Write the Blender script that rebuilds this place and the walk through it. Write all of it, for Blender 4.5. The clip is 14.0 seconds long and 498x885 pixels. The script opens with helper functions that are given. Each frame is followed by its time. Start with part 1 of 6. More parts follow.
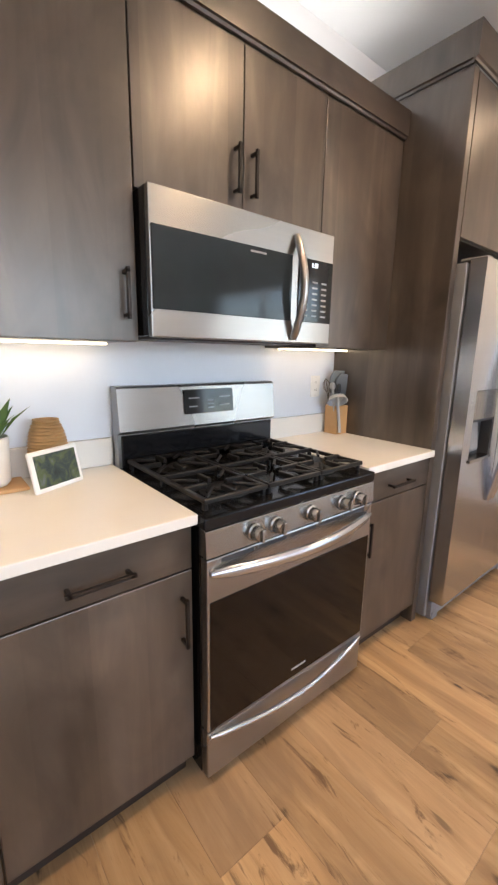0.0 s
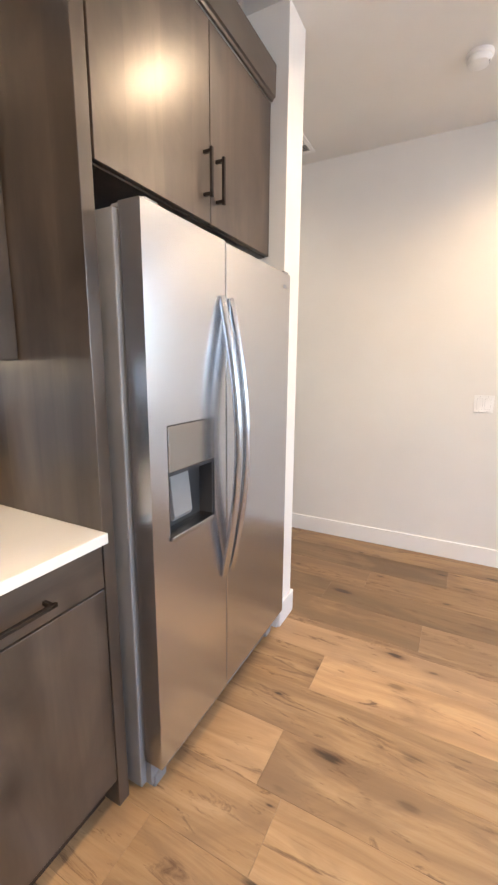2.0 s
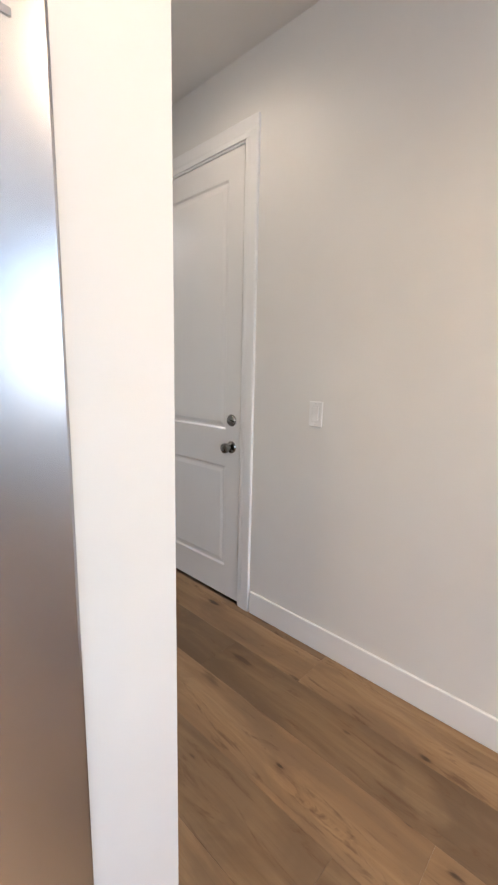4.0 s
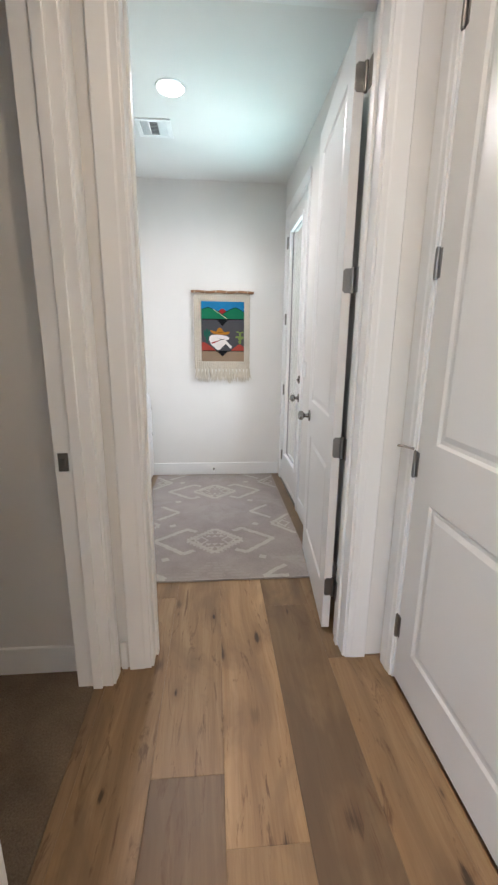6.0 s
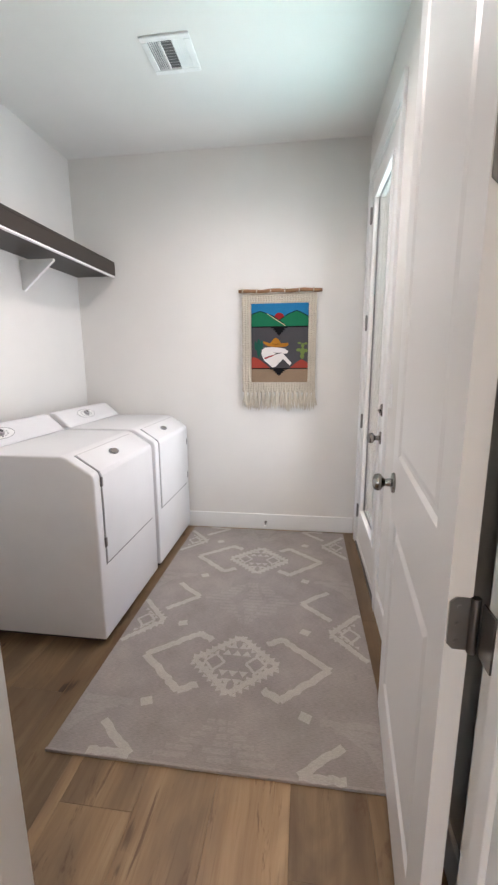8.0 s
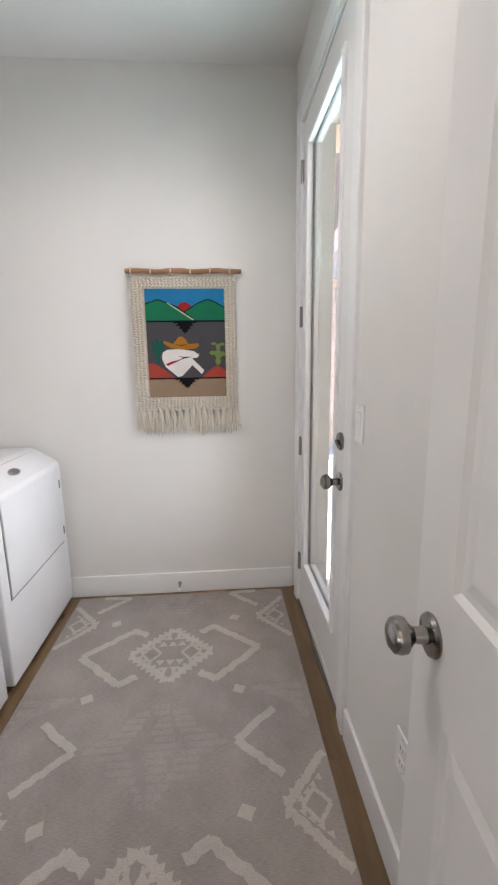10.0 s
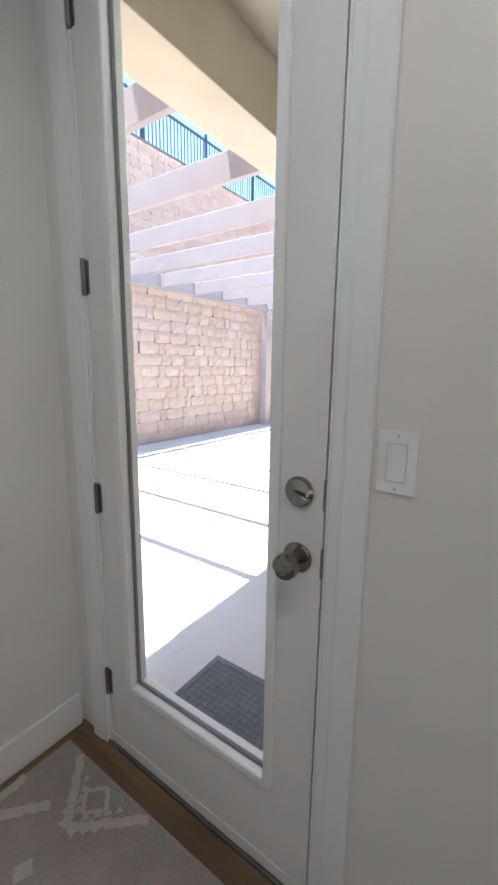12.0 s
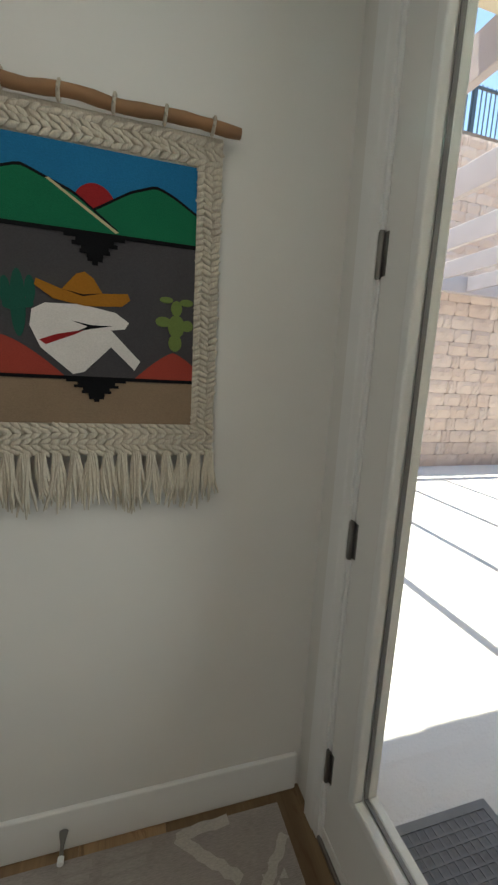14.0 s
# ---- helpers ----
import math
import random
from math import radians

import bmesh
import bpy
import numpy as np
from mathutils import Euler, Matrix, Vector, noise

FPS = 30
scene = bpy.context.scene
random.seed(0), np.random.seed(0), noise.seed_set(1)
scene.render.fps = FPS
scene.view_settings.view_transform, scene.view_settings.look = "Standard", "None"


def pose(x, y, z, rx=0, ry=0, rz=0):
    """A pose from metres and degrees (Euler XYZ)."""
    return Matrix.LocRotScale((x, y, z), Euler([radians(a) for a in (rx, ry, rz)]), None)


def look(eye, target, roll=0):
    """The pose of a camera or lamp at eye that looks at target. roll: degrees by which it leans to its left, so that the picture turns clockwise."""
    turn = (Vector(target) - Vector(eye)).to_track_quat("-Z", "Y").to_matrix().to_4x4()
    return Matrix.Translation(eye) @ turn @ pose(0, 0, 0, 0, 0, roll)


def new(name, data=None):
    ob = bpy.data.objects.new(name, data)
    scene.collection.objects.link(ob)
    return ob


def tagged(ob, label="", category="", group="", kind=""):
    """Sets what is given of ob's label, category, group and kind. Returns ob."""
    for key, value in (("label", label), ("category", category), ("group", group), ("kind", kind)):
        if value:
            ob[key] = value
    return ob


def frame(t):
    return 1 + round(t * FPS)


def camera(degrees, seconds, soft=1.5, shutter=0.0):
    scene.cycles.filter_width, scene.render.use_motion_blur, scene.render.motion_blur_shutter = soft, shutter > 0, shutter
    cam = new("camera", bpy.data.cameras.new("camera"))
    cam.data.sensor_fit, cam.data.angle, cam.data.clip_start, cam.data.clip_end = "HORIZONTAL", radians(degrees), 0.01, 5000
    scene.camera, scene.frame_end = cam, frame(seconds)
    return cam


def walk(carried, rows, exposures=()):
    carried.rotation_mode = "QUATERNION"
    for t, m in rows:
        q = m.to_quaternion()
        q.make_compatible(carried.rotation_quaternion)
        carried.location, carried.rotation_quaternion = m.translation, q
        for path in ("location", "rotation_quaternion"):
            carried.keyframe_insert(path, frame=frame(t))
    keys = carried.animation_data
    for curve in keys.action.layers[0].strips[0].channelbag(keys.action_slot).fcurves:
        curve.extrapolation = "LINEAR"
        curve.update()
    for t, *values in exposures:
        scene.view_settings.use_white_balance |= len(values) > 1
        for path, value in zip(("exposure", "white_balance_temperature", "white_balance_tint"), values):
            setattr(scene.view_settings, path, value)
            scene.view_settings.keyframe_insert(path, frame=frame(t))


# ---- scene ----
cam = camera(63.2, 14.0, soft=2.4)
PATH = [
    (0, (1.074, 1.559, 1.335), (2.306, 3.076, 0.908), 1.0),
    (0.5, (1.306, 1.561, 1.347), (2.758, 2.872, 0.930), 0.8),
    (1, (1.521, 1.581, 1.360), (3.132, 2.693, 0.952), 0.9),
    (1.5, (1.835, 1.619, 1.382), (3.537, 2.596, 0.996), 0.8),
    (2, (2.167, 1.629, 1.355), (3.909, 2.538, 0.983), 0.4),
    (2.2, (2.319, 1.622, 1.354), (4.067, 2.523, 0.993), 0.1),
    (4.3, (3.914, 1.921, 1.326), (5.199, 3.399, 0.920), 1.1),
    (4.4, (3.976, 1.959, 1.338), (5.202, 3.480, 0.908), 1.0),
    (4.5, (4.013, 1.999, 1.339), (5.192, 3.560, 0.922), 1.1),
    (5, (4.239, 2.213, 1.335), (5.052, 3.987, 0.895), 0.8),
    (5.5, (4.453, 2.465, 1.348), (4.904, 4.359, 0.888), 0.5),
    (6, (4.534, 2.754, 1.332), (4.700, 4.690, 0.860), 0.6),
    (6.5, (4.561, 3.011, 1.338), (4.492, 4.954, 0.870), 0.3),
    (7, (4.644, 3.268, 1.304), (4.430, 5.210, 0.876), 0.1),
    (7.2, (4.691, 3.376, 1.287), (4.433, 5.321, 0.894), -0.0),
    (9.3, (4.840, 4.319, 1.354), (4.596, 6.267, 0.972), -1.3),
    (9.5, (4.826, 4.381, 1.350), (4.672, 6.339, 0.969), -1.2),
    (10, (4.787, 4.586, 1.330), (4.922, 6.545, 0.954), -0.9),
    (10.5, (4.682, 4.825, 1.330), (5.242, 6.709, 0.960), -0.4),
    (11, (4.625, 5.097, 1.297), (5.603, 6.807, 0.954), 0.2),
    (11.5, (4.553, 5.336, 1.326), (5.889, 6.786, 0.988), 0.6),
    (12, (4.480, 5.578, 1.316), (6.089, 6.709, 0.949), 0.7),
    (12.5, (4.453, 5.718, 1.313), (6.190, 6.638, 0.942), 1.1),
    (12.9, (4.464, 5.764, 1.317), (6.192, 6.703, 0.952), 1.0),
    (13, (4.464, 5.778, 1.313), (6.184, 6.735, 0.955), 1.0),
    (13.5, (4.591, 5.831, 1.303), (6.033, 7.170, 0.945), 0.9),
    (14, (4.673, 5.849, 1.298), (5.258, 7.730, 0.953), 3.1),
]
walk(cam, [(t, look(eye, target, roll)) for t, eye, target, roll in PATH], exposures=[
    (0.0, 2.62, 6850, 16), (0.5, 2.80, 6850, 15), (1.0, 2.90, 6750, 15), (2.2, 2.84, 6450, 14), (4.4, 2.60, 6250, 13), (5.5, 3.05, 6250, 11), (7.0, 3.00, 6650, 17),
    (9.5, 2.78, 6600, 16), (10.5, 2.60, 6500, 15), (11.5, 2.20, 6300, 13), (12.5, 1.74, 6450, 12), (13.0, 1.58, 6400, 10), (13.5, 1.54, 6350, 9), (14.0, 1.50, 7100, 5)])

# ---- world, sun and lamps ----
SUN_DIR = Vector((0.127, -0.20, -1.0)).normalized()
world = bpy.data.worlds.new("world")
scene.world = world
world.use_nodes = True
sky = world.node_tree.nodes.new("ShaderNodeTexSky")
sky.sky_type, sky.sun_disc = "NISHITA", False
sky.ozone_density, sky.dust_density = 2.5, 0.4
sky.sun_elevation, sky.sun_rotation = radians(76.7), radians(-32.4)
world.node_tree.links.new(sky.outputs[0], world.node_tree.nodes["Background"].inputs[0])
world.node_tree.nodes["Background"].inputs[1].default_value = 0.15

sun = new("sun", bpy.data.lights.new("sun", "SUN"))
sun.data.energy, sun.data.angle, sun.data.color = 5.0, radians(0.5), (1.0, 0.95, 0.88)
sun.rotation_mode = "QUATERNION"
sun.rotation_quaternion = SUN_DIR.to_track_quat("-Z", "Y")


def area_lamp(name, eye, target, sx, sy, watts, colour, spread=180):
    lamp = new(name, bpy.data.lights.new(name, "AREA"))
    lamp.data.shape, lamp.data.size, lamp.data.size_y = "RECTANGLE", sx, sy
    lamp.data.energy, lamp.data.color, lamp.data.spread = watts, colour, radians(spread)
    lamp.matrix_world = look(eye, target)
    return lamp


def spot_lamp(name, eye, watts, colour, angle=130, radius=0.05):
    lamp = new(name, bpy.data.lights.new(name, "SPOT"))
    lamp.data.energy, lamp.data.color = watts, colour
    lamp.data.spot_size, lamp.data.spot_blend, lamp.data.shadow_soft_size = radians(angle), 0.7, radius
    lamp.location = eye
    return lamp


DAY = (0.62, 0.80, 1.0)
WARM = (1.0, 0.72, 0.43)
COOL = (1.0, 0.905, 0.885)
# daylight in the kitchen's window opening, behind the walker
area_lamp("window_daylight", (1.6, -2.55, 1.70), (1.6, 0, 1.85), 3.9, 1.3, 16, DAY)
# added lamp for an unseen side window, lifting the cool light
area_lamp("window_daylight", (5.22, -1.20, 1.65), (3.0, -1.20, 1.7), 2.3, 1.3, 3, DAY)
# sky light in the opening of the glazed door
area_lamp("door_daylight", (5.188, 6.287, 1.30), (4.2, 6.287, 1.35), 0.46, 1.90, 1.3, (0.80, 0.91, 1.0), 125)
# light thrown up from the sunlit patio through the door to the ceiling
area_lamp("door_daylight", (5.19, 6.287, 1.55), (4.55, 5.55, 2.75), 0.44, 0.9, 0.70, (0.52, 0.96, 1.0), 100)
# row at y -0.6 and lamp (4.75, 0.95) are added, unseen, for brightness
KITCHEN_LIGHTS = [(-0.69, 1.78), (0.87, 1.78), (2.43, 1.78), (3.99, 1.78), (0.87, -0.6), (2.43, -0.6), (4.75, 0.95)]
DIMMED = {(-0.69, 1.78): 7, (0.87, 1.78): 7.5, (0.87, -0.6): 4, (2.43, -0.6): 7, (3.99, 1.78): 6.5, (4.75, 0.95): 13}
HALL_LIGHTS = [(4.68, 3.35)]
for lx, ly in KITCHEN_LIGHTS:
    spot_lamp("downlight_lamp", (lx, ly, 2.775), DIMMED.get((lx, ly), 13 if ly > 0 else 8.5), WARM, 155)
for lx, ly in HALL_LIGHTS:
    spot_lamp("downlight_lamp", (lx, ly, 2.775), 2.9, (1.0, 0.82, 0.62), 162)
spot_lamp("laundry_lamp", (4.30, 5.50, 2.70), 7.0, COOL, 172, 0.07)
# LED strips under the wall cabinets
area_lamp("led_lamp", (1.05, 2.97, 1.352), (1.05, 3.00, 0.9), 1.0, 0.012, 0.085, (1.0, 0.74, 0.44))
area_lamp("led_lamp", (2.62, 2.97, 1.352), (2.62, 3.00, 0.9), 0.46, 0.012, 0.03, (1.0, 0.74, 0.44))
# strip on top of the wall cabinets, washing the wall above them
area_lamp("led_lamp", (1.72, 2.90, 2.402), (1.72, 2.99, 2.80), 2.3, 0.02, 1.1, (0.88, 0.95, 1.0))

# ---- materials ----


class Mat:
    """A node material with small helpers."""

    def __init__(self, name, colour=(0.5, 0.5, 0.5), rough=0.5, metal=0.0, spec=0.5):
        self.m = bpy.data.materials.new(name)
        self.m.use_nodes = True
        self.t = self.m.node_tree
        self.b = self.t.nodes["Principled BSDF"]
        self.set("Base Color", (*colour, 1))
        self.set("Roughness", rough)
        self.set("Metallic", metal)
        self.set("Specular IOR Level", spec)

    def set(self, key, value):
        self.b.inputs[key].default_value = value

    def n(self, kind, **inputs):
        node = self.t.nodes.new("ShaderNode" + kind)
        for key, value in inputs.items():
            slot = node.inputs[key.replace("_", " ")]
            if isinstance(value, bpy.types.NodeSocket):
                self.t.links.new(value, slot)
            else:
                slot.default_value = value
        return node

    def wire(self, a, b):
        self.t.links.new(a, b)

    def math(self, op, a, b=0.0):
        node = self.t.nodes.new("ShaderNodeMath")
        node.operation = op
        for slot, value in zip(node.inputs, (a, b)):
            if isinstance(value, bpy.types.NodeSocket):
                self.t.links.new(value, slot)
            else:
                slot.default_value = value
        return node.outputs[0]

    def coords(self, scale=(1, 1, 1), shift=True):
        """Object coordinates, moved by the object's random number."""
        tc = self.n("TexCoord").outputs["Object"]
        if shift:
            info = self.n("ObjectInfo").outputs["Random"]
            move = self.n("VectorMath")
            move.operation = "MULTIPLY_ADD"
            comb = self.n("CombineXYZ", X=info, Y=info, Z=info)
            self.wire(comb.outputs[0], move.inputs[0])
            move.inputs[1].default_value = (7.3, 3.1, 5.7)
            self.wire(tc, move.inputs[2])
            tc = move.outputs[0]
        return self.n("Mapping", Vector=tc, Scale=scale).outputs[0]

    def noise(self, vec, scale, detail=4.0, rough=0.55, distort=0.0):
        return self.n("TexNoise", Vector=vec, Scale=scale, Detail=detail, Roughness=rough, Distortion=distort).outputs[0]

    def ramp(self, fac, *stops):
        node = self.n("ValToRGB", Fac=fac)
        e = node.color_ramp.elements
        while len(e) < len(stops):
            e.new(0.5)
        for k, (p, c) in zip(e, stops):
            k.position, k.color = p, (*c, 1) if len(c) == 3 else c
        return node.outputs[0]

    def mix(self, fac, a, b, blend="MIX"):
        node = self.t.nodes.new("ShaderNodeMix")
        node.data_type, node.blend_type = "RGBA", blend
        for slot, value in ((node.inputs[0], fac), (node.inputs[6], a), (node.inputs[7], b)):
            if isinstance(value, bpy.types.NodeSocket):
                self.t.links.new(value, slot)
            elif isinstance(value, tuple):
                slot.default_value = (*value, 1)
            else:
                slot.default_value = value
        return node.outputs[2]

    def colour(self, socket):
        self.wire(socket, self.b.inputs["Base Color"])

    def bump(self, height, strength=0.2, distance=0.002):
        node = self.n("Bump", Height=height, Strength=strength, Distance=distance)
        self.wire(node.outputs[0], self.b.inputs["Normal"])

    def rough(self, fac, lo, hi):
        node = self.n("MapRange", Value=fac)
        node.inputs[3].default_value, node.inputs[4].default_value = lo, hi
        self.wire(node.outputs[0], self.b.inputs["Roughness"])


def paint(name, colour, rough=0.5, peel=260.0, bump=0.08, vary=0.06):
    """Painted plaster or woodwork: fine orange peel and faint uneven tone."""
    m = Mat(name, colour, rough)
    v = m.coords(shift=False)
    big = m.noise(v, 1.7, 3)
    m.colour(m.ramp(big, (0.3, tuple(c * (1 - vary) for c in colour)), (0.7, tuple(min(1, c * (1 + vary)) for c in colour))))
    fine = m.noise(v, peel, 2)
    m.bump(fine, bump, 0.001)
    m.rough(big, rough - 0.06, rough + 0.06)
    return m.m


def cabinet_wood(name, axis):
    """Grey-brown stained alder, board by board, with the grain along one axis."""
    m = Mat(name, (0.12, 0.09, 0.07), 0.36, 0.0, 0.85)
    stretch = {"z": (7, 7, 0.9), "x": (0.9, 7, 7)}[axis]
    v = m.coords(stretch)
    plain = m.coords((1, 1, 1))
    grain = m.noise(v, 1.0, 6, 0.52, 1.3)
    sep = m.n("SeparateXYZ", Vector=plain)
    across = m.math("ADD", sep.outputs["X"], sep.outputs["Y"]) if axis == "z" else sep.outputs["Z"]
    board = m.math("FLOOR", m.math("DIVIDE", across, 0.145))
    tone = m.n("TexWhiteNoise")
    tone.noise_dimensions = "1D"
    m.wire(board, tone.inputs["W"])
    base = m.ramp(grain, (0.20, (0.034, 0.024, 0.017)), (0.45, (0.062, 0.045, 0.033)), (0.60, (0.080, 0.059, 0.045)), (0.80, (0.118, 0.090, 0.069)))
    blotch = m.noise(m.coords((3.4, 3.4, 1.7) if axis == "z" else (1.7, 3.4, 3.4)), 1.7, 4, 0.55, 0.9)
    lift = m.math("ADD", m.math("MULTIPLY", tone.outputs["Value"], 0.42), m.math("MULTIPLY", m.ramp(blotch, (0.30, (0, 0, 0)), (0.72, (1, 1, 1))), 0.72))
    lift = m.math("ADD", lift, 0.42)
    grey = m.n("CombineXYZ", X=lift, Y=lift, Z=lift).outputs[0]
    shade = m.mix(1.0, base, grey, "MULTIPLY")
    cell = m.n("TexVoronoi", Vector=m.n("CombineXYZ", X=m.math("MULTIPLY", m.math("ADD", sep.outputs["X"], sep.outputs["Y"]), 3.6), Y=m.math("MULTIPLY", sep.outputs["Z"], 2.3)).outputs[0], Scale=1.0)
    cell.voronoi_dimensions = "2D"
    pick = m.ramp(m.n("SeparateColor", Color=cell.outputs["Color"]).outputs[0], (0.40, (0, 0, 0)), (0.70, (1, 1, 1)))
    kmask = m.math("MULTIPLY", m.ramp(cell.outputs["Distance"], (0.03, (1, 1, 1)), (0.16, (0, 0, 0))), m.math("MULTIPLY", pick, 0.80))
    m.colour(m.mix(kmask, shade, (0.026, 0.018, 0.013)))
    m.bump(grain, 0.10, 0.001)
    m.rough(grain, 0.26, 0.38)
    return m.m


def floor_wood(name):
    """Knotty oak-look planks, grain along y, tone and painted shade by plank."""
    m = Mat(name, (0.36, 0.22, 0.12), 0.42)
    info_ = m.n("ObjectInfo")
    rnd = info_.outputs["Random"]
    tones = m.n("SeparateColor", Color=info_.outputs["Color"])
    bend = m.noise(m.coords((3.2, 1.1, 1)), 1.0, 2)
    flow = m.n("VectorMath", Vector=m.coords((26, 1.3, 1)))
    flow.operation = "MULTIPLY_ADD"
    m.wire(m.coords((26, 1.3, 1)), flow.inputs[0])
    flow.inputs[1].default_value = (1, 1, 1)
    m.wire(m.n("CombineXYZ", X=m.math("MULTIPLY", bend, 3.5)).outputs[0], flow.inputs[2])
    grain = m.noise(flow.outputs[0], 1.0, 9, 0.70, 0.3)
    pores = m.noise(m.coords((150, 5, 1)), 1.0, 4, 0.6)
    wide = m.noise(flow.outputs[0], 0.32, 3, 0.5, 0.6)
    patch = m.noise(m.coords((4.2, 1.5, 1)), 1.2, 4, 0.6, 0.8)
    col = m.ramp(grain, (0.30, (0.345, 0.205, 0.096)), (0.5, (0.455, 0.288, 0.146)), (0.70, (0.550, 0.372, 0.205)))
    col = m.mix(m.ramp(wide, (0.47, (0, 0, 0)), (0.70, (0.6, 0.6, 0.6))), col, (0.250, 0.148, 0.075))
    col = m.mix(m.ramp(patch, (0.45, (0, 0, 0)), (0.62, (0.75, 0.75, 0.75))), col, (0.265, 0.165, 0.090))
    col = m.mix(m.ramp(pores, (0.56, (0, 0, 0)), (0.74, (0.32, 0.32, 0.32))), col, (0.170, 0.100, 0.050))
    col = m.mix(m.math("MULTIPLY", tones.outputs[1], 0.50), col, m.mix(grain, (0.195, 0.125, 0.074), (0.335, 0.225, 0.138)))
    # plank tone, with the shade of hall and laundry painted in
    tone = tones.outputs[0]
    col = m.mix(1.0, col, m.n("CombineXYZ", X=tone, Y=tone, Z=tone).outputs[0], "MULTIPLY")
    warp = m.noise(m.coords((9, 4, 1)), 1.0, 3)
    info = m.math("MULTIPLY", rnd, 37.0)
    sep = m.n("SeparateXYZ", Vector=m.n("TexCoord").outputs["Object"])
    ku = m.math("ADD", m.math("MULTIPLY", m.math("ADD", sep.outputs["X"], info), 7.1), m.math("MULTIPLY", warp, 0.30))
    kw = m.math("ADD", m.math("MULTIPLY", m.math("ADD", sep.outputs["Y"], info), 2.7), m.math("MULTIPLY", warp, 0.25))
    vor = m.n("TexVoronoi", Vector=m.n("CombineXYZ", X=ku, Y=kw).outputs[0], Scale=1.0)
    vor.voronoi_dimensions = "2D"
    pick = m.ramp(m.n("SeparateColor", Color=vor.outputs["Color"]).outputs[0], (0.55, (0, 0, 0)), (0.80, (1, 1, 1)))
    size = m.math("ADD", m.math("MULTIPLY", m.n("SeparateColor", Color=vor.outputs["Color"]).outputs[1], 1.5), 0.65)
    away = m.math("MULTIPLY", vor.outputs["Distance"], size)
    halo = m.math("MULTIPLY", m.ramp(away, (0.05, (1, 1, 1)), (0.33, (0, 0, 0))), pick)
    core = m.math("MULTIPLY", m.ramp(m.math("ADD", away, m.math("MULTIPLY", m.math("SUBTRACT", grain, 0.5), 0.45)), (0.040, (1, 1, 1)), (0.110, (0, 0, 0))), pick)
    streak = m.math("MULTIPLY", m.ramp(m.noise(m.coords((15, 2.6, 1)), 1.0, 6, 0.70, 1.6), (0.570, (0, 0, 0)), (0.665, (1, 1, 1))), 0.85)
    col = m.mix(streak, col, (0.120, 0.062, 0.030))
    col = m.mix(m.math("MULTIPLY", m.math("MULTIPLY", halo, m.ramp(grain, (0.34, (1, 1, 1)), (0.62, (0.35, 0.35, 0.35)))), 0.80), col, (0.150, 0.078, 0.036))
    col = m.mix(m.math("MULTIPLY", core, 0.92), col, (0.036, 0.020, 0.011))
    m.colour(col)
    m.bump(grain, 0.12, 0.001)
    m.rough(grain, 0.36, 0.52)
    return m.m


def steel(name, colour=(0.56, 0.55, 0.54), rough=0.27, along="x", streak=0.0):
    """Brushed stainless steel."""
    m = Mat(name, colour, rough, 1.0)
    v = m.coords({"x": (1, 1, 70), "z": (70, 70, 1)}[along], shift=False)
    line = m.noise(v, 1.0, 3)
    smear = m.noise(m.coords((1, 1, 1), False), 0.9, 1)
    m.colour(m.mix(m.math("MULTIPLY", line, 0.22), colour, tuple(c * 0.72 for c in colour)))
    m.rough(smear, rough - 0.02, rough + 0.03)
    if streak:
        tan = m.n("Tangent")
        tan.direction_type, tan.axis = "RADIAL", "Z"
        m.wire(tan.outputs[0], m.b.inputs["Tangent"])
        m.set("Anisotropic", streak)
        m.set("Anisotropic Rotation", 0.25)
    return m.m


def plain(name, colour, rough=0.5, metal=0.0, grain=120.0, bump=0.05, vary=0.10, coat=0.0):
    m = Mat(name, colour, rough, metal)
    v = m.coords(shift=False)
    big = m.noise(v, 6.0, 4)
    m.colour(m.ramp(big, (0.3, tuple(c * (1 - vary) for c in colour)), (0.7, tuple(min(1, c * (1 + vary)) for c in colour))))
    m.bump(m.noise(v, grain, 3), bump, 0.001)
    if coat:
        m.set("Coat Weight", coat)
    return m.m


def glow(name, colour, strength):
    m = Mat(name, colour)
    m.set("Emission Color", (*colour, 1))
    m.set("Emission Strength", strength)
    return m.m


def glass_mat(name, tint=(0.97, 0.99, 0.98)):
    m = bpy.data.materials.new(name)
    m.use_nodes = True
    t = m.node_tree
    t.nodes.remove(t.nodes["Principled BSDF"])
    clear, gloss = t.nodes.new("ShaderNodeBsdfTransparent"), t.nodes.new("ShaderNodeBsdfGlossy")
    clear.inputs[0].default_value, gloss.inputs["Roughness"].default_value = (*tint, 1), 0.02
    face, mixer = t.nodes.new("ShaderNodeLayerWeight"), t.nodes.new("ShaderNodeMixShader")
    power, scale_ = t.nodes.new("ShaderNodeMath"), t.nodes.new("ShaderNodeMath")
    power.operation, scale_.operation = "POWER", "MULTIPLY_ADD"
    face.inputs[0].default_value = 0.5
    power.inputs[1].default_value = 5.0
    scale_.inputs[1].default_value, scale_.inputs[2].default_value = 0.85, 0.022
    t.links.new(face.outputs["Facing"], power.inputs[0])
    t.links.new(power.outputs[0], scale_.inputs[0])
    t.links.new(scale_.outputs[0], mixer.inputs[0])
    t.links.new(clear.outputs[0], mixer.inputs[1])
    t.links.new(gloss.outputs[0], mixer.inputs[2])
    t.links.new(mixer.outputs[0], t.nodes["Material Output"].inputs[0])
    return m


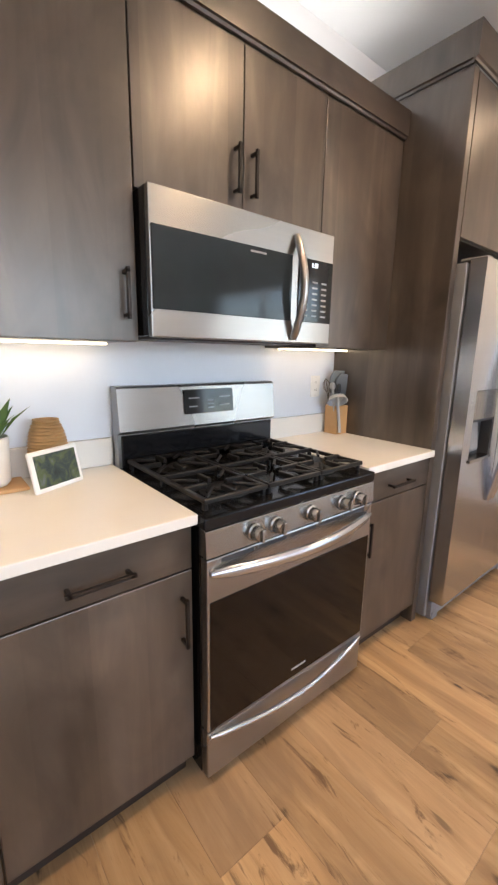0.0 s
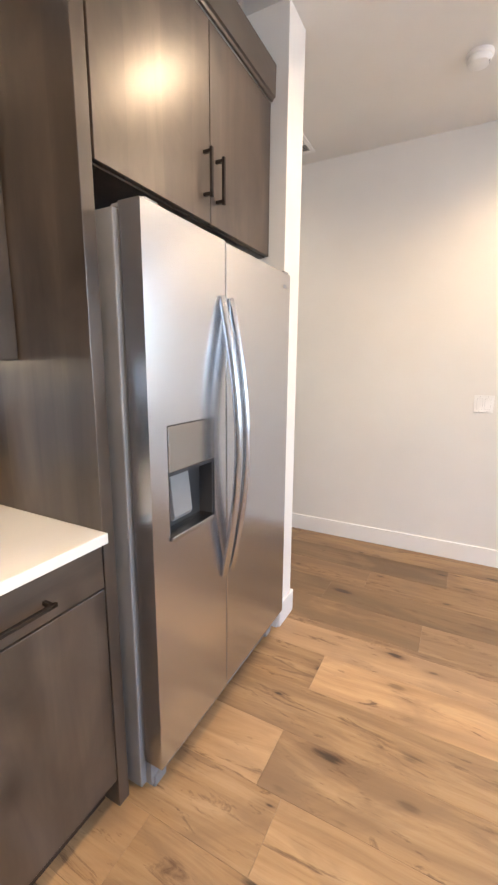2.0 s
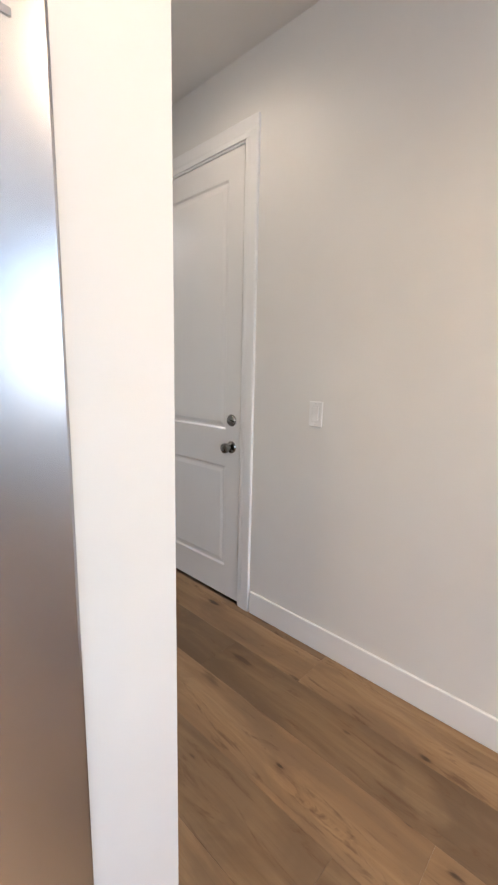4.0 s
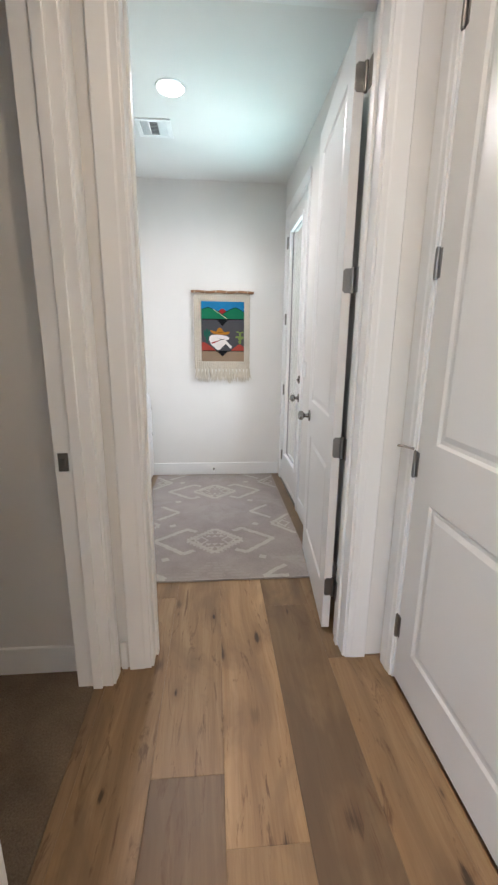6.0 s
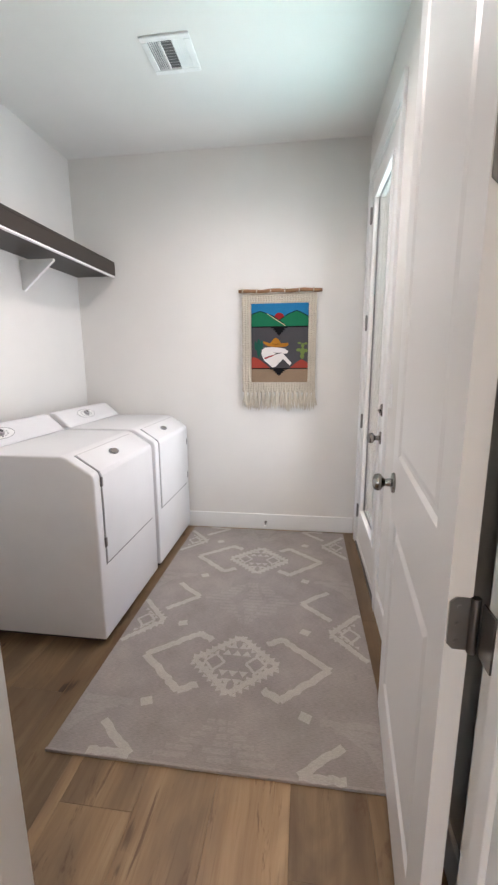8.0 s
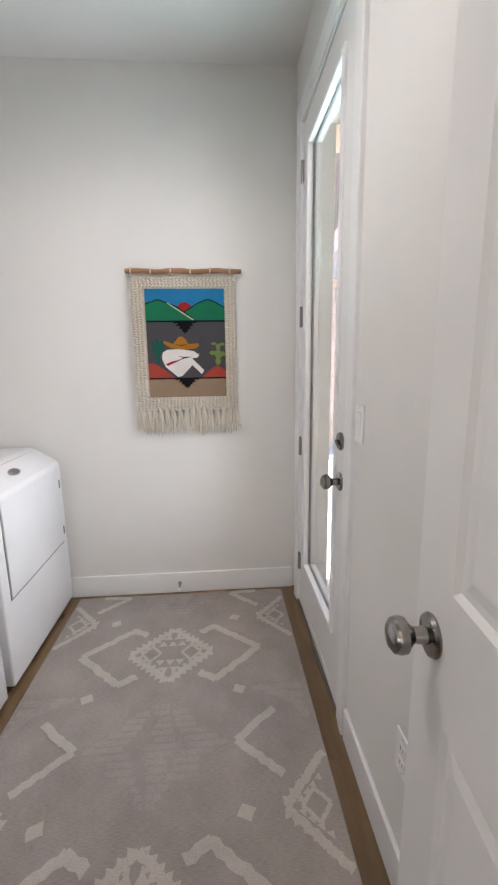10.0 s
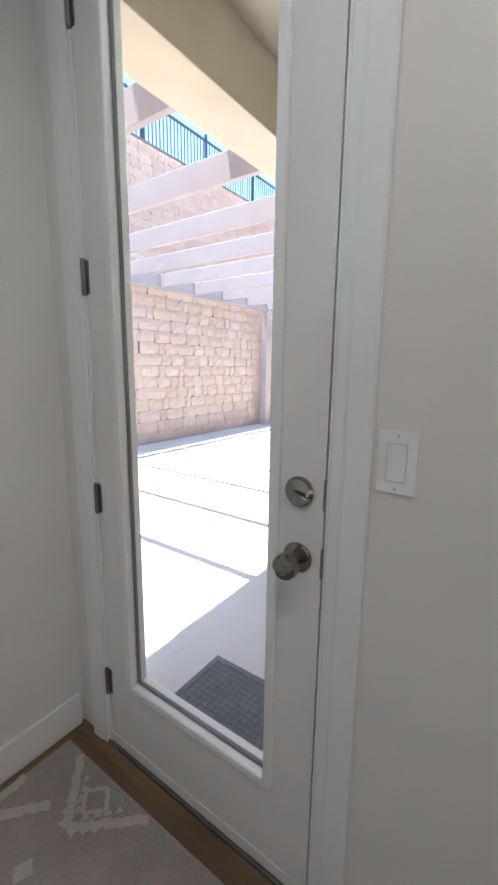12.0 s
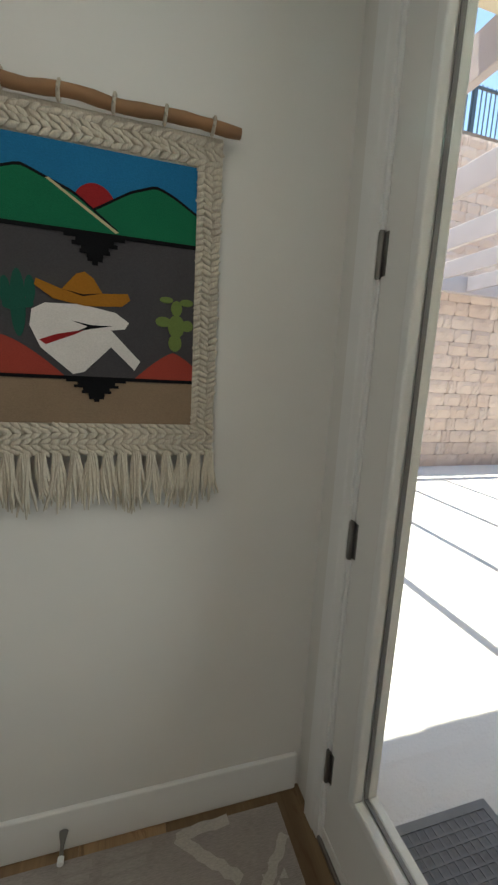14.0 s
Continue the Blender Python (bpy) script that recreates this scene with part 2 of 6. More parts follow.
def fabric(name, colour, scale=(300, 300, 300), vary=0.18, bump=0.4, rough=0.95, depth=0.002):
    m = Mat(name, colour, rough, 0.0, 0.1)
    v = m.coords(shift=False)
    weave = m.noise(m.coords(scale, False), 1.0, 2)
    blot = m.noise(v, 5.0, 4, 0.6)
    both = m.math("ADD", m.math("MULTIPLY", weave, 0.5), m.math("MULTIPLY", blot, 0.5))
    m.colour(m.ramp(both, (0.3, tuple(c * (1 - vary) for c in colour)), (0.7, tuple(min(1, c * (1 + vary)) for c in colour))))
    m.bump(weave, bump, depth)
    return m.m


def masonry(name, a, b, grain=30.0):
    m = Mat(name, a, 0.9, 0.0, 0.2)
    rnd = m.n("ObjectInfo").outputs["Random"]
    isl = m.n("NewGeometry").outputs["Random Per Island"]
    pick = m.math("FRACT", m.math("ADD", rnd, isl))
    v = m.coords()
    big = m.noise(v, 4.0, 4, 0.6)
    col = m.mix(pick, a, b)
    col = m.mix(m.math("MULTIPLY", big, 0.5), col, tuple(c * 0.6 for c in a))
    m.colour(col)
    m.bump(m.noise(v, grain, 6, 0.65), 0.6, 0.01)
    return m.m


WALL = paint("wall_paint", (0.73, 0.715, 0.685), 0.55, 240, 0.10, 0.03)
CEIL = paint("ceiling_paint", (0.75, 0.74, 0.715), 0.7, 160, 0.16, 0.03)
TRIM = paint("trim_paint", (0.80, 0.80, 0.79), 0.33, 400, 0.01, 0.01)
DOORP = paint("door_paint", (0.76, 0.75, 0.73), 0.32, 140, 0.05, 0.02)
CAB = cabinet_wood("stained_alder", "z")
CABX = cabinet_wood("stained_alder_flat", "x")
FLOOR = floor_wood("oak_plank")
STEEL = steel("stainless", (0.36, 0.35, 0.34), 0.27, "x", 0.75)
STEELV = steel("stainless_upright", (0.54, 0.56, 0.60), 0.24, "x")
NICKEL = plain("satin_nickel", (0.27, 0.255, 0.235), 0.16, 1.0, 300, 0.02)
HINGE = plain("hinge_nickel", (0.25, 0.24, 0.23), 0.34, 1.0, 300, 0.02)
BRONZE = plain("dark_bronze", (0.030, 0.024, 0.021), 0.42, 0.6)
BLACK = plain("black_enamel", (0.007, 0.007, 0.008), 0.14, 0, 60, 0.01, 0.1)
BLACK.node_tree.nodes["Principled BSDF"].inputs["Specular IOR Level"].default_value = 0.30
IRON = plain("cast_iron", (0.010, 0.010, 0.011), 0.46, 0, 240, 0.2)
IRON.node_tree.nodes["Principled BSDF"].inputs["Specular IOR Level"].default_value = 0.30
BLKGLASS = plain("black_glass", (0.014, 0.014, 0.014), 0.06, 0, 10, 0.0, 0.1, 0.0)
BLKGLASS.node_tree.nodes["Principled BSDF"].inputs["Specular IOR Level"].default_value = 0.32
OVENGLASS = plain("oven_glass", (0.010, 0.006, 0.004), 0.07, 0, 10, 0.0, 0.1, 0.0)
OVENGLASS.node_tree.nodes["Principled BSDF"].inputs["Specular IOR Level"].default_value = 0.22
MWGLASS = plain("microwave_glass", (0.016, 0.021, 0.024), 0.07, 0, 10, 0.0, 0.1, 0.0)
MWGLASS.node_tree.nodes["Principled BSDF"].inputs["Specular IOR Level"].default_value = 0.28
DARK = plain("dark_plastic", (0.035, 0.035, 0.038), 0.5)
GREYP = plain("grey_plastic", (0.20, 0.20, 0.21), 0.42)
GREYL = plain("light_grey_plastic", (0.42, 0.42, 0.43), 0.38)
QUARTZ = plain("white_quartz", (0.80, 0.77, 0.72), 0.26, 0, 400, 0.01, 0.02)
ENAMEL = plain("white_enamel", (0.80, 0.80, 0.81), 0.28, 0, 30, 0.01, 0.02, 0.3)
PLASTICW = plain("white_plastic", (0.81, 0.81, 0.80), 0.36)
PRINT = plain("grey_print", (0.30, 0.30, 0.31), 0.5)
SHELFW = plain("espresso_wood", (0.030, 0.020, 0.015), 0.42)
GLASS = glass_mat("door_glass")
CARPET = fabric("beige_carpet", (0.20, 0.150, 0.108), (160, 160, 160), 0.35, 1.0, 1.0, 0.008)
RUG = fabric("rug_ground", (0.325, 0.290, 0.272), (60, 420, 200), 0.26, 0.5)
RUGPALE = fabric("rug_pale_yarn", (0.460, 0.425, 0.395), (150, 300, 200), 0.20, 0.7)
RUGMID = fabric("rug_faded_yarn", (0.352, 0.318, 0.298), (80, 300, 200), 0.2, 0.5)
CREAM = fabric("cream_wool", (0.53, 0.475, 0.39), (260, 260, 90), 0.22, 0.6)
YARN = {k: fabric("yarn_" + k, c, (300, 300, 500), 0.14, 0.5) for k, c in dict(
    blue=(0.015, 0.145, 0.300), green=(0.010, 0.130, 0.062), black=(0.008, 0.008, 0.009), grey=(0.062, 0.058, 0.062),
    red=(0.270, 0.020, 0.022), brick=(0.300, 0.050, 0.035), ochre=(0.310, 0.130, 0.018), white=(0.62, 0.58, 0.55),
    olive=(0.140, 0.190, 0.055), teal=(0.016, 0.082, 0.058), sand=(0.235, 0.165, 0.110), pale=(0.50, 0.42, 0.25)).items()}
BRANCH = plain("peeled_branch", (0.270, 0.140, 0.065), 0.6, 0, 50, 0.3, 0.3)
BAMBOO = plain("pale_wood", (0.52, 0.31, 0.14), 0.5, 0, 60, 0.1, 0.18)
RATTAN = plain("rattan", (0.42, 0.25, 0.11), 0.6, 0, 200, 0.2, 0.25)
CERAMIC = plain("white_ceramic", (0.74, 0.73, 0.71), 0.4)
LEAF = plain("leaf_green", (0.070, 0.135, 0.030), 0.5, 0, 60, 0.1, 0.4)
SILICONE = plain("grey_silicone", (0.145, 0.155, 0.165), 0.55)
SEAM = plain("pale_grey_seam", (0.55, 0.55, 0.55), 0.5)
MATGRID = plain("mat_grid", (0.155, 0.165, 0.18), 0.7, 0, 200, 0.2, 0.15)
RUBBER = plain("mat_rubber", (0.125, 0.133, 0.147), 0.75, 0, 200, 0.3, 0.2)
BULB = glow("lamp_lens", (1.0, 0.83, 0.62), 4.5)
BULBC = glow("cool_lamp_lens", (0.93, 0.98, 1.0), 3.0)
LED = glow("led_strip", (1.0, 0.82, 0.56), 1.6)
CLOCK = glow("clock_digits", (0.75, 0.90, 1.0), 0.65)
CONCRETE = masonry("patio_concrete", (0.72, 0.71, 0.70), (0.74, 0.73, 0.72), 60)
BLOCK = masonry("tan_split_block", (0.68, 0.56, 0.495), (0.60, 0.465, 0.395), 26)
MORTAR = plain("dark_joint", (0.20, 0.16, 0.135), 0.95, 0, 40, 0.4)
STUCCO = plain("cream_stucco", (0.64, 0.575, 0.465), 0.9, 0, 90, 0.5, 0.06)
PERGOLA = plain("pergola_paint", (0.42, 0.375, 0.385), 0.55, 0, 40, 0.1, 0.06)
# blue of the bright haze is put into the dark metal's colour
FENCE = plain("hazed_fence_metal", (0.055, 0.085, 0.115), 0.45, 0.3)
BANK = masonry("red_earth", (0.50, 0.235, 0.175), (0.44, 0.20, 0.15), 6)
EARTH = masonry("dry_earth", (0.42, 0.31, 0.23), (0.36, 0.26, 0.19), 6)

# ---- mesh helpers ----
ORIGIN = {}


def box(bm, x0, x1, y0, y1, z0, z1):
    vs = [bm.verts.new((x, y, z)) for z in (z0, z1) for y in (y0, y1) for x in (x0, x1)]
    for f in ((0, 2, 3, 1), (4, 5, 7, 6), (0, 1, 5, 4), (2, 6, 7, 3), (1, 3, 7, 5), (0, 4, 6, 2)):
        bm.faces.new([vs[i] for i in f])
    return vs


def solid(*boxes, bevel=0.0, seg=2):
    """Boxes (x0, x1, y0, y1, z0, z1) with rounded edges, as one bmesh."""
    bm = bmesh.new()
    for b in boxes:
        box(bm, *b)
    if bevel:
        bmesh.ops.bevel(bm, geom=bm.edges[:], offset=bevel, segments=seg, affect="EDGES", profile=0.5, clamp_overlap=True)
    return bm


def prism(points, axis, a, b, bevel=0.0, seg=2):
    """A polygon drawn in the plane across axis, pushed from a to b along it."""
    def put(u, v, w):
        return {"x": (w, u, v), "y": (u, w, v), "z": (u, v, w)}[axis]
    bm = bmesh.new()
    lo = [bm.verts.new(put(u, v, a)) for u, v in points]
    hi = [bm.verts.new(put(u, v, b)) for u, v in points]
    bm.faces.new(lo)
    bm.faces.new(hi[::-1])
    for i in range(len(points)):
        j = (i + 1) % len(points)
        bm.faces.new((lo[j], lo[i], hi[i], hi[j]))
    bmesh.ops.recalc_face_normals(bm, faces=bm.faces[:])
    if bevel:
        bmesh.ops.bevel(bm, geom=bm.edges[:], offset=bevel, segments=seg, affect="EDGES", profile=0.5, clamp_overlap=True)
    return bm


def tube(points, radius, sides=10, caps=True, bm=None):
    """A round bar along points; radius a number or one a point."""
    bm = bm or bmesh.new()
    pts = [Vector(p) for p in points]
    rad = radius if isinstance(radius, (list, tuple)) else [radius] * len(pts)
    rings = []
    for i, p in enumerate(pts):
        way = (pts[min(i + 1, len(pts) - 1)] - pts[max(i - 1, 0)]).normalized()
        side = way.cross(Vector((0, 0, 1)) if abs(way.z) < 0.9 else Vector((1, 0, 0))).normalized()
        up = side.cross(way)
        rings.append([bm.verts.new(p + rad[i] * (math.cos(a) * side + math.sin(a) * up)) for a in (2 * math.pi * k / sides for k in range(sides))])
    for r, s in zip(rings, rings[1:]):
        for k in range(sides):
            bm.faces.new((r[k], r[(k + 1) % sides], s[(k + 1) % sides], s[k]))
    if caps:
        bm.faces.new(rings[0][::-1])
        bm.faces.new(rings[-1])
    return bm


def lathe(profile, centre, axis="z", sides=24, sign=1):
    """A turned shape: (radius, height) pairs round an axis through centre."""
    bm = bmesh.new()
    c = Vector(centre)
    rings = []
    for r, h in profile:
        ring = []
        for k in range(sides):
            a = 2 * math.pi * k / sides
            u, v, w = r * math.cos(a), r * math.sin(a), sign * h
            ring.append(bm.verts.new(c + Vector({"x": (w, u, v), "y": (u, w, v), "z": (u, v, w)}[axis])))
        rings.append(ring)
    for r, s in zip(rings, rings[1:]):
        for k in range(sides):
            bm.faces.new((r[k], r[(k + 1) % sides], s[(k + 1) % sides], s[k]))
    for ring in (rings[0], rings[-1]):
        bm.faces.new(ring)
    bmesh.ops.recalc_face_normals(bm, faces=bm.faces[:])
    return bm


def mesh_ob(name, bm, material, smooth=False):
    me = bpy.data.meshes.new(name)
    bm.to_mesh(me)
    bm.free()
    if smooth:
        for p in me.polygons:
            p.use_smooth = True
        me.set_sharp_from_angle(angle=radians(38))
    me.materials.append(material)
    return new(name, me)


def thing(name, place, label, category, group="", kind=""):
    """An Empty at the base of a thing; its parts are hung under it."""
    ob = new(name)
    ob.location = place
    ob.empty_display_size = 0.1
    ORIGIN[ob.name] = Vector(place)
    return tagged(ob, label, category, group, kind)


def part(name, bm, material, parent, label="", smooth=False):
    """One mesh, given in world coordinates, under a thing or a part."""
    o = ORIGIN[parent.name]
    bmesh.ops.translate(bm, verts=bm.verts[:], vec=-o)
    ob = mesh_ob(name, bm, material, smooth)
    ob.parent = parent
    ORIGIN[ob.name] = o
    return tagged(ob, label)


def structure(name, bm, material, label="", category="", smooth=False):
    """A piece of the setting, in world coordinates."""
    ob = mesh_ob(name, bm, material, smooth)
    ORIGIN[ob.name] = Vector((0, 0, 0))
    return tagged(ob, label, category or "wall", "", "structure")


def arc_points(a, b, bow, n=12):
    """Points from a to b that swing out by the vector bow."""
    a, b, bow = Vector(a), Vector(b), Vector(bow)
    return [a.lerp(b, i / n) + bow * math.sin(math.pi * i / n) for i in range(n + 1)]

# ---- the large structure ----
KITCHEN_CEILING, LAUNDRY_CEILING = 2.80, 2.75
DOOR_TOP = 2.435


def wall_along_x(name, x0, x1, y0, y1, z1, openings=(), label="", material=None):
    """A wall that runs along x; openings are (a, b, sill, head)."""
    boxes, at = [], x0
    for a, b, lo, hi in sorted(openings):
        boxes.append((at, a, y0, y1, 0, z1))
        if lo > 0:
            boxes.append((a, b, y0, y1, 0, lo))
        boxes.append((a, b, y0, y1, hi, z1))
        at = b
    boxes.append((at, x1, y0, y1, 0, z1))
    return structure(name, solid(*boxes), material or WALL, label or "off-white painted plaster wall")


def wall_along_y(name, x0, x1, y0, y1, z1, openings=(), label="", material=None):
    boxes, at = [], y0
    for a, b, lo, hi in sorted(openings):
        boxes.append((x0, x1, at, a, 0, z1))
        if lo > 0:
            boxes.append((x0, x1, a, b, 0, lo))
        boxes.append((x0, x1, a, b, hi, z1))
        at = b
    boxes.append((x0, x1, at, y1, 0, z1))
    return structure(name, solid(*boxes), material or WALL, label or "off-white painted plaster wall")


wall_along_x("wall_kitchen_back", -3.0, 3.935, 3.065, 3.185, KITCHEN_CEILING)
wall_along_y("wall_fridge_side", 3.935, 4.115, 2.38, 3.25, KITCHEN_CEILING)
wall_along_y("wall_hall_side", 3.995, 4.115, 3.25, 4.23, KITCHEN_CEILING, [(3.345, 4.15, 0, DOOR_TOP)])
wall_along_x("wall_hall_end", 2.96, 5.40, 4.23, 4.37, KITCHEN_CEILING, [(4.25, 5.098, 0, DOOR_TOP)])
wall_along_y("wall_hall_outer", 5.255, 5.40, -2.6, 4.23, KITCHEN_CEILING, [(-2.40, 0.0, 0.95, 2.30), (3.315, 4.115, 0, DOOR_TOP)])
wall_along_y("wall_laundry_outer", 5.205, 5.35, 4.37, 6.985, LAUNDRY_CEILING, [(5.88, 6.68, 0, DOOR_TOP)])
wall_along_x("wall_laundry_end", 2.96, 5.205, 6.835, 6.985, LAUNDRY_CEILING)
wall_along_y("wall_laundry_inner", 2.96, 3.08, 4.37, 6.835, LAUNDRY_CEILING)
wall_along_x("wall_kitchen_window", -3.0, 5.40, -2.75, -2.6, KITCHEN_CEILING, [(-0.4, 3.6, 1.00, 2.40)])
wall_along_y("wall_kitchen_far", -3.12, -3.0, -2.75, 3.185, KITCHEN_CEILING)
wall_along_y("wall_bedroom_far", 1.08, 1.2, 3.185, 4.37, KITCHEN_CEILING)
wall_along_x("wall_bedroom_side", 1.2, 2.96, 4.23, 4.37, KITCHEN_CEILING)
structure("ceiling_kitchen", solid((-3.12, 5.40, -2.75, 4.23, KITCHEN_CEILING, KITCHEN_CEILING + 0.1)), CEIL, "flat off-white textured ceiling", "ceiling")
structure("ceiling_laundry", solid((2.96, 5.35, 4.37, 6.985, LAUNDRY_CEILING, LAUNDRY_CEILING + 0.1)), CEIL, "flat white textured ceiling", "ceiling")
# unseen slab, added to keep the sun out of the rooms
structure("roof", solid((-3.4, 5.365, -3.0, 7.53, 3.06, 3.20)), STUCCO, "flat house roof slab, unseen, added to keep sun out", "roof")


def baseboards():
    """Flat boards at the foot of the walls, with an eased top edge."""
    t, h = 0.014, 0.127
    runs = [(3.08, 5.19, 6.835 - t, 6.835), (5.205 - t, 5.205, 4.40, 5.795), (3.08, 3.08 + t, 4.37, 6.82),
            (5.255 - t, 5.255, -2.6, 3.225), (4.115, 4.115 + t, 2.38 - t, 3.255), (3.945, 4.115, 2.38 - t, 2.38),
            (1.2, 3.99, 4.23 - t, 4.23), (1.2, 3.93, 3.185, 3.185 + t), (-3.0, 0.4, 3.065 - t, 3.065), (4.135, 4.160, 4.23 - t, 4.23)]
    for r in runs:
        structure("baseboard", solid((*r, 0.0, h), bevel=0.004), TRIM, "white painted flat baseboard", "baseboard")


baseboards()


def casing(axis, face, out, a, b, head, width=0.088):
    """Stepped white boards round an opening from a to b on a wall face; out is the side it stands proud of."""
    r = 0.006

    def profile(edge, far):
        """From the inner edge to the far outer edge: a low step, then a flat field."""
        s = 1 if far > edge else -1
        return [(edge, -0.001), (edge, 0.010), (edge + s * 0.002, 0.0115), (edge + s * 0.022, 0.012), (edge + s * 0.030, 0.0150), (far - s * 0.004, 0.0165), (far, 0.0135), (far, -0.001)]

    for edge, far in ((a + r, a + r - width), (b - r, b - r + width)):
        pts = profile(edge, far)
        if axis == "x":
            bm = prism([(face + out * d, p) for p, d in pts], "z", 0.0, head - r)
        else:
            bm = prism([(p, face + out * d) for p, d in pts], "z", 0.0, head - r)
        structure("trim", bm, TRIM, "white painted door casing", "trim")
    pts = profile(head - r + 0.0005, head - r + width)
    u0, u1 = a + r - width, b - r + width
    bm = prism([(face + out * d, p) for p, d in pts], "y" if axis == "x" else "x", u0, u1)
    structure("trim", bm, TRIM, "white painted door head casing", "trim")


def jamb(axis, d0, d1, a, b, head, stop):
    """The lining of an opening through a wall from d0 to d1, with a door stop."""
    t = 0.016

    def lay(p0, p1, e0, e1, z0, z1):
        return (e0, e1, p0, p1, z0, z1) if axis == "x" else (p0, p1, e0, e1, z0, z1)
    s0, s1 = stop, stop + 0.035
    bm = solid(lay(a - 0.002, a + t, d0, d1, 0, head), lay(b - t, b + 0.002, d0, d1, 0, head), lay(a + t, b - t, d0, d1, head - t, head + 0.002),
               lay(a + t, a + t + 0.011, s0, s1, 0, head - t), lay(b - t - 0.011, b - t, s0, s1, 0, head - t), lay(a + t, b - t, s0, s1, head - t - 0.011, head - t), bevel=0.0015, seg=1)
    structure("trim", bm, TRIM, "white painted door jamb with stop", "trim")


# bedroom opening, laundry opening, hall door, glazed door
casing("x", 4.115, 1, 3.345, 4.15, DOOR_TOP, width=0.068)
jamb("x", 3.985, 4.119, 3.345, 4.15, DOOR_TOP, 4.045)
casing("x", 3.995, -1, 3.345, 4.15, DOOR_TOP, width=0.062)
casing("y", 4.23, -1, 4.25, 5.098, DOOR_TOP)
casing("y", 4.37, 1, 4.25, 5.098, DOOR_TOP)
jamb("y", 4.226, 4.374, 4.25, 5.098, DOOR_TOP, 4.29)
casing("x", 5.255, -1, 3.315, 4.115, DOOR_TOP, width=0.084)
jamb("x", 5.252, 5.40, 3.315, 4.115, DOOR_TOP, 5.315)
casing("x", 5.205, -1, 5.88, 6.68, DOOR_TOP, width=0.078)
jamb("x", 5.202, 5.36, 5.88, 6.68, DOOR_TOP, 5.265)
structure("threshold", solid((5.195, 5.37, 5.88, 6.68, -0.005, 0.012), bevel=0.004), HINGE, "dull metal door threshold", "threshold")
# added board; its dark colour stands for the unlit garage behind the door
structure("garage_panel", solid((5.385, 5.398, 3.30, 4.13, 0, 2.45)), DARK, "added dark board standing for the unlit garage", "wall")


# ---- doors ----
def panel_door_mesh(w, h, t, panels, stile):
    """A moulded two-panel door: x 0..w, y 0..t, z 0..h, sunk panels on both faces."""
    bm = bmesh.new()
    xs = [0, stile, w - stile, w]
    zs = [0] + [z for p in panels for z in p] + [h]
    steps = ((0.0, 0.0), (0.010, 0.007), (0.022, 0.007), (0.042, 0.002))
    for y, s in ((0.0, 1), (t, -1)):
        for j in range(len(zs) - 1):
            for i in range(3):
                x0, x1, z0, z1 = xs[i], xs[i + 1], zs[j], zs[j + 1]
                if i == 1 and j % 2 == 1:
                    rings = [[bm.verts.new((px, y + s * d, pz)) for px, pz in ((x0 + o, z0 + o), (x1 - o, z0 + o), (x1 - o, z1 - o), (x0 + o, z1 - o))] for o, d in steps]
                    for r, q in zip(rings, rings[1:]):
                        for k in range(4):
                            bm.faces.new((r[k], r[(k + 1) % 4], q[(k + 1) % 4], q[k]))
                    bm.faces.new(rings[-1])
                else:
                    bm.faces.new([bm.verts.new((px, y, pz)) for px, pz in ((x0, z0), (x1, z0), (x1, z1), (x0, z1))])
    for quad in (((0, 0, 0), (0, t, 0), (0, t, h), (0, 0, h)), ((w, 0, 0), (w, t, 0), (w, t, h), (w, 0, h)), ((0, 0, 0), (w, 0, 0), (w, t, 0), (0, t, 0)), ((0, 0, h), (w, 0, h), (w, t, h), (0, t, h))):
        bm.faces.new([bm.verts.new(p) for p in quad])
    bmesh.ops.remove_doubles(bm, verts=bm.verts[:], dist=0.0004)
    bmesh.ops.recalc_face_normals(bm, faces=bm.faces[:])
    return bm


def knob_mesh(sign):
    """A round door knob on its rosette, along local y from 0."""
    prof = [(0.0, 0.0), (0.033, 0.0), (0.034, 0.004), (0.031, 0.009), (0.014, 0.012), (0.012, 0.030), (0.018, 0.036), (0.027, 0.043), (0.0285, 0.052), (0.026, 0.062), (0.018, 0.068), (0.0, 0.070)]
    return lathe(prof, (0, 0, 0), "y", 28, sign)


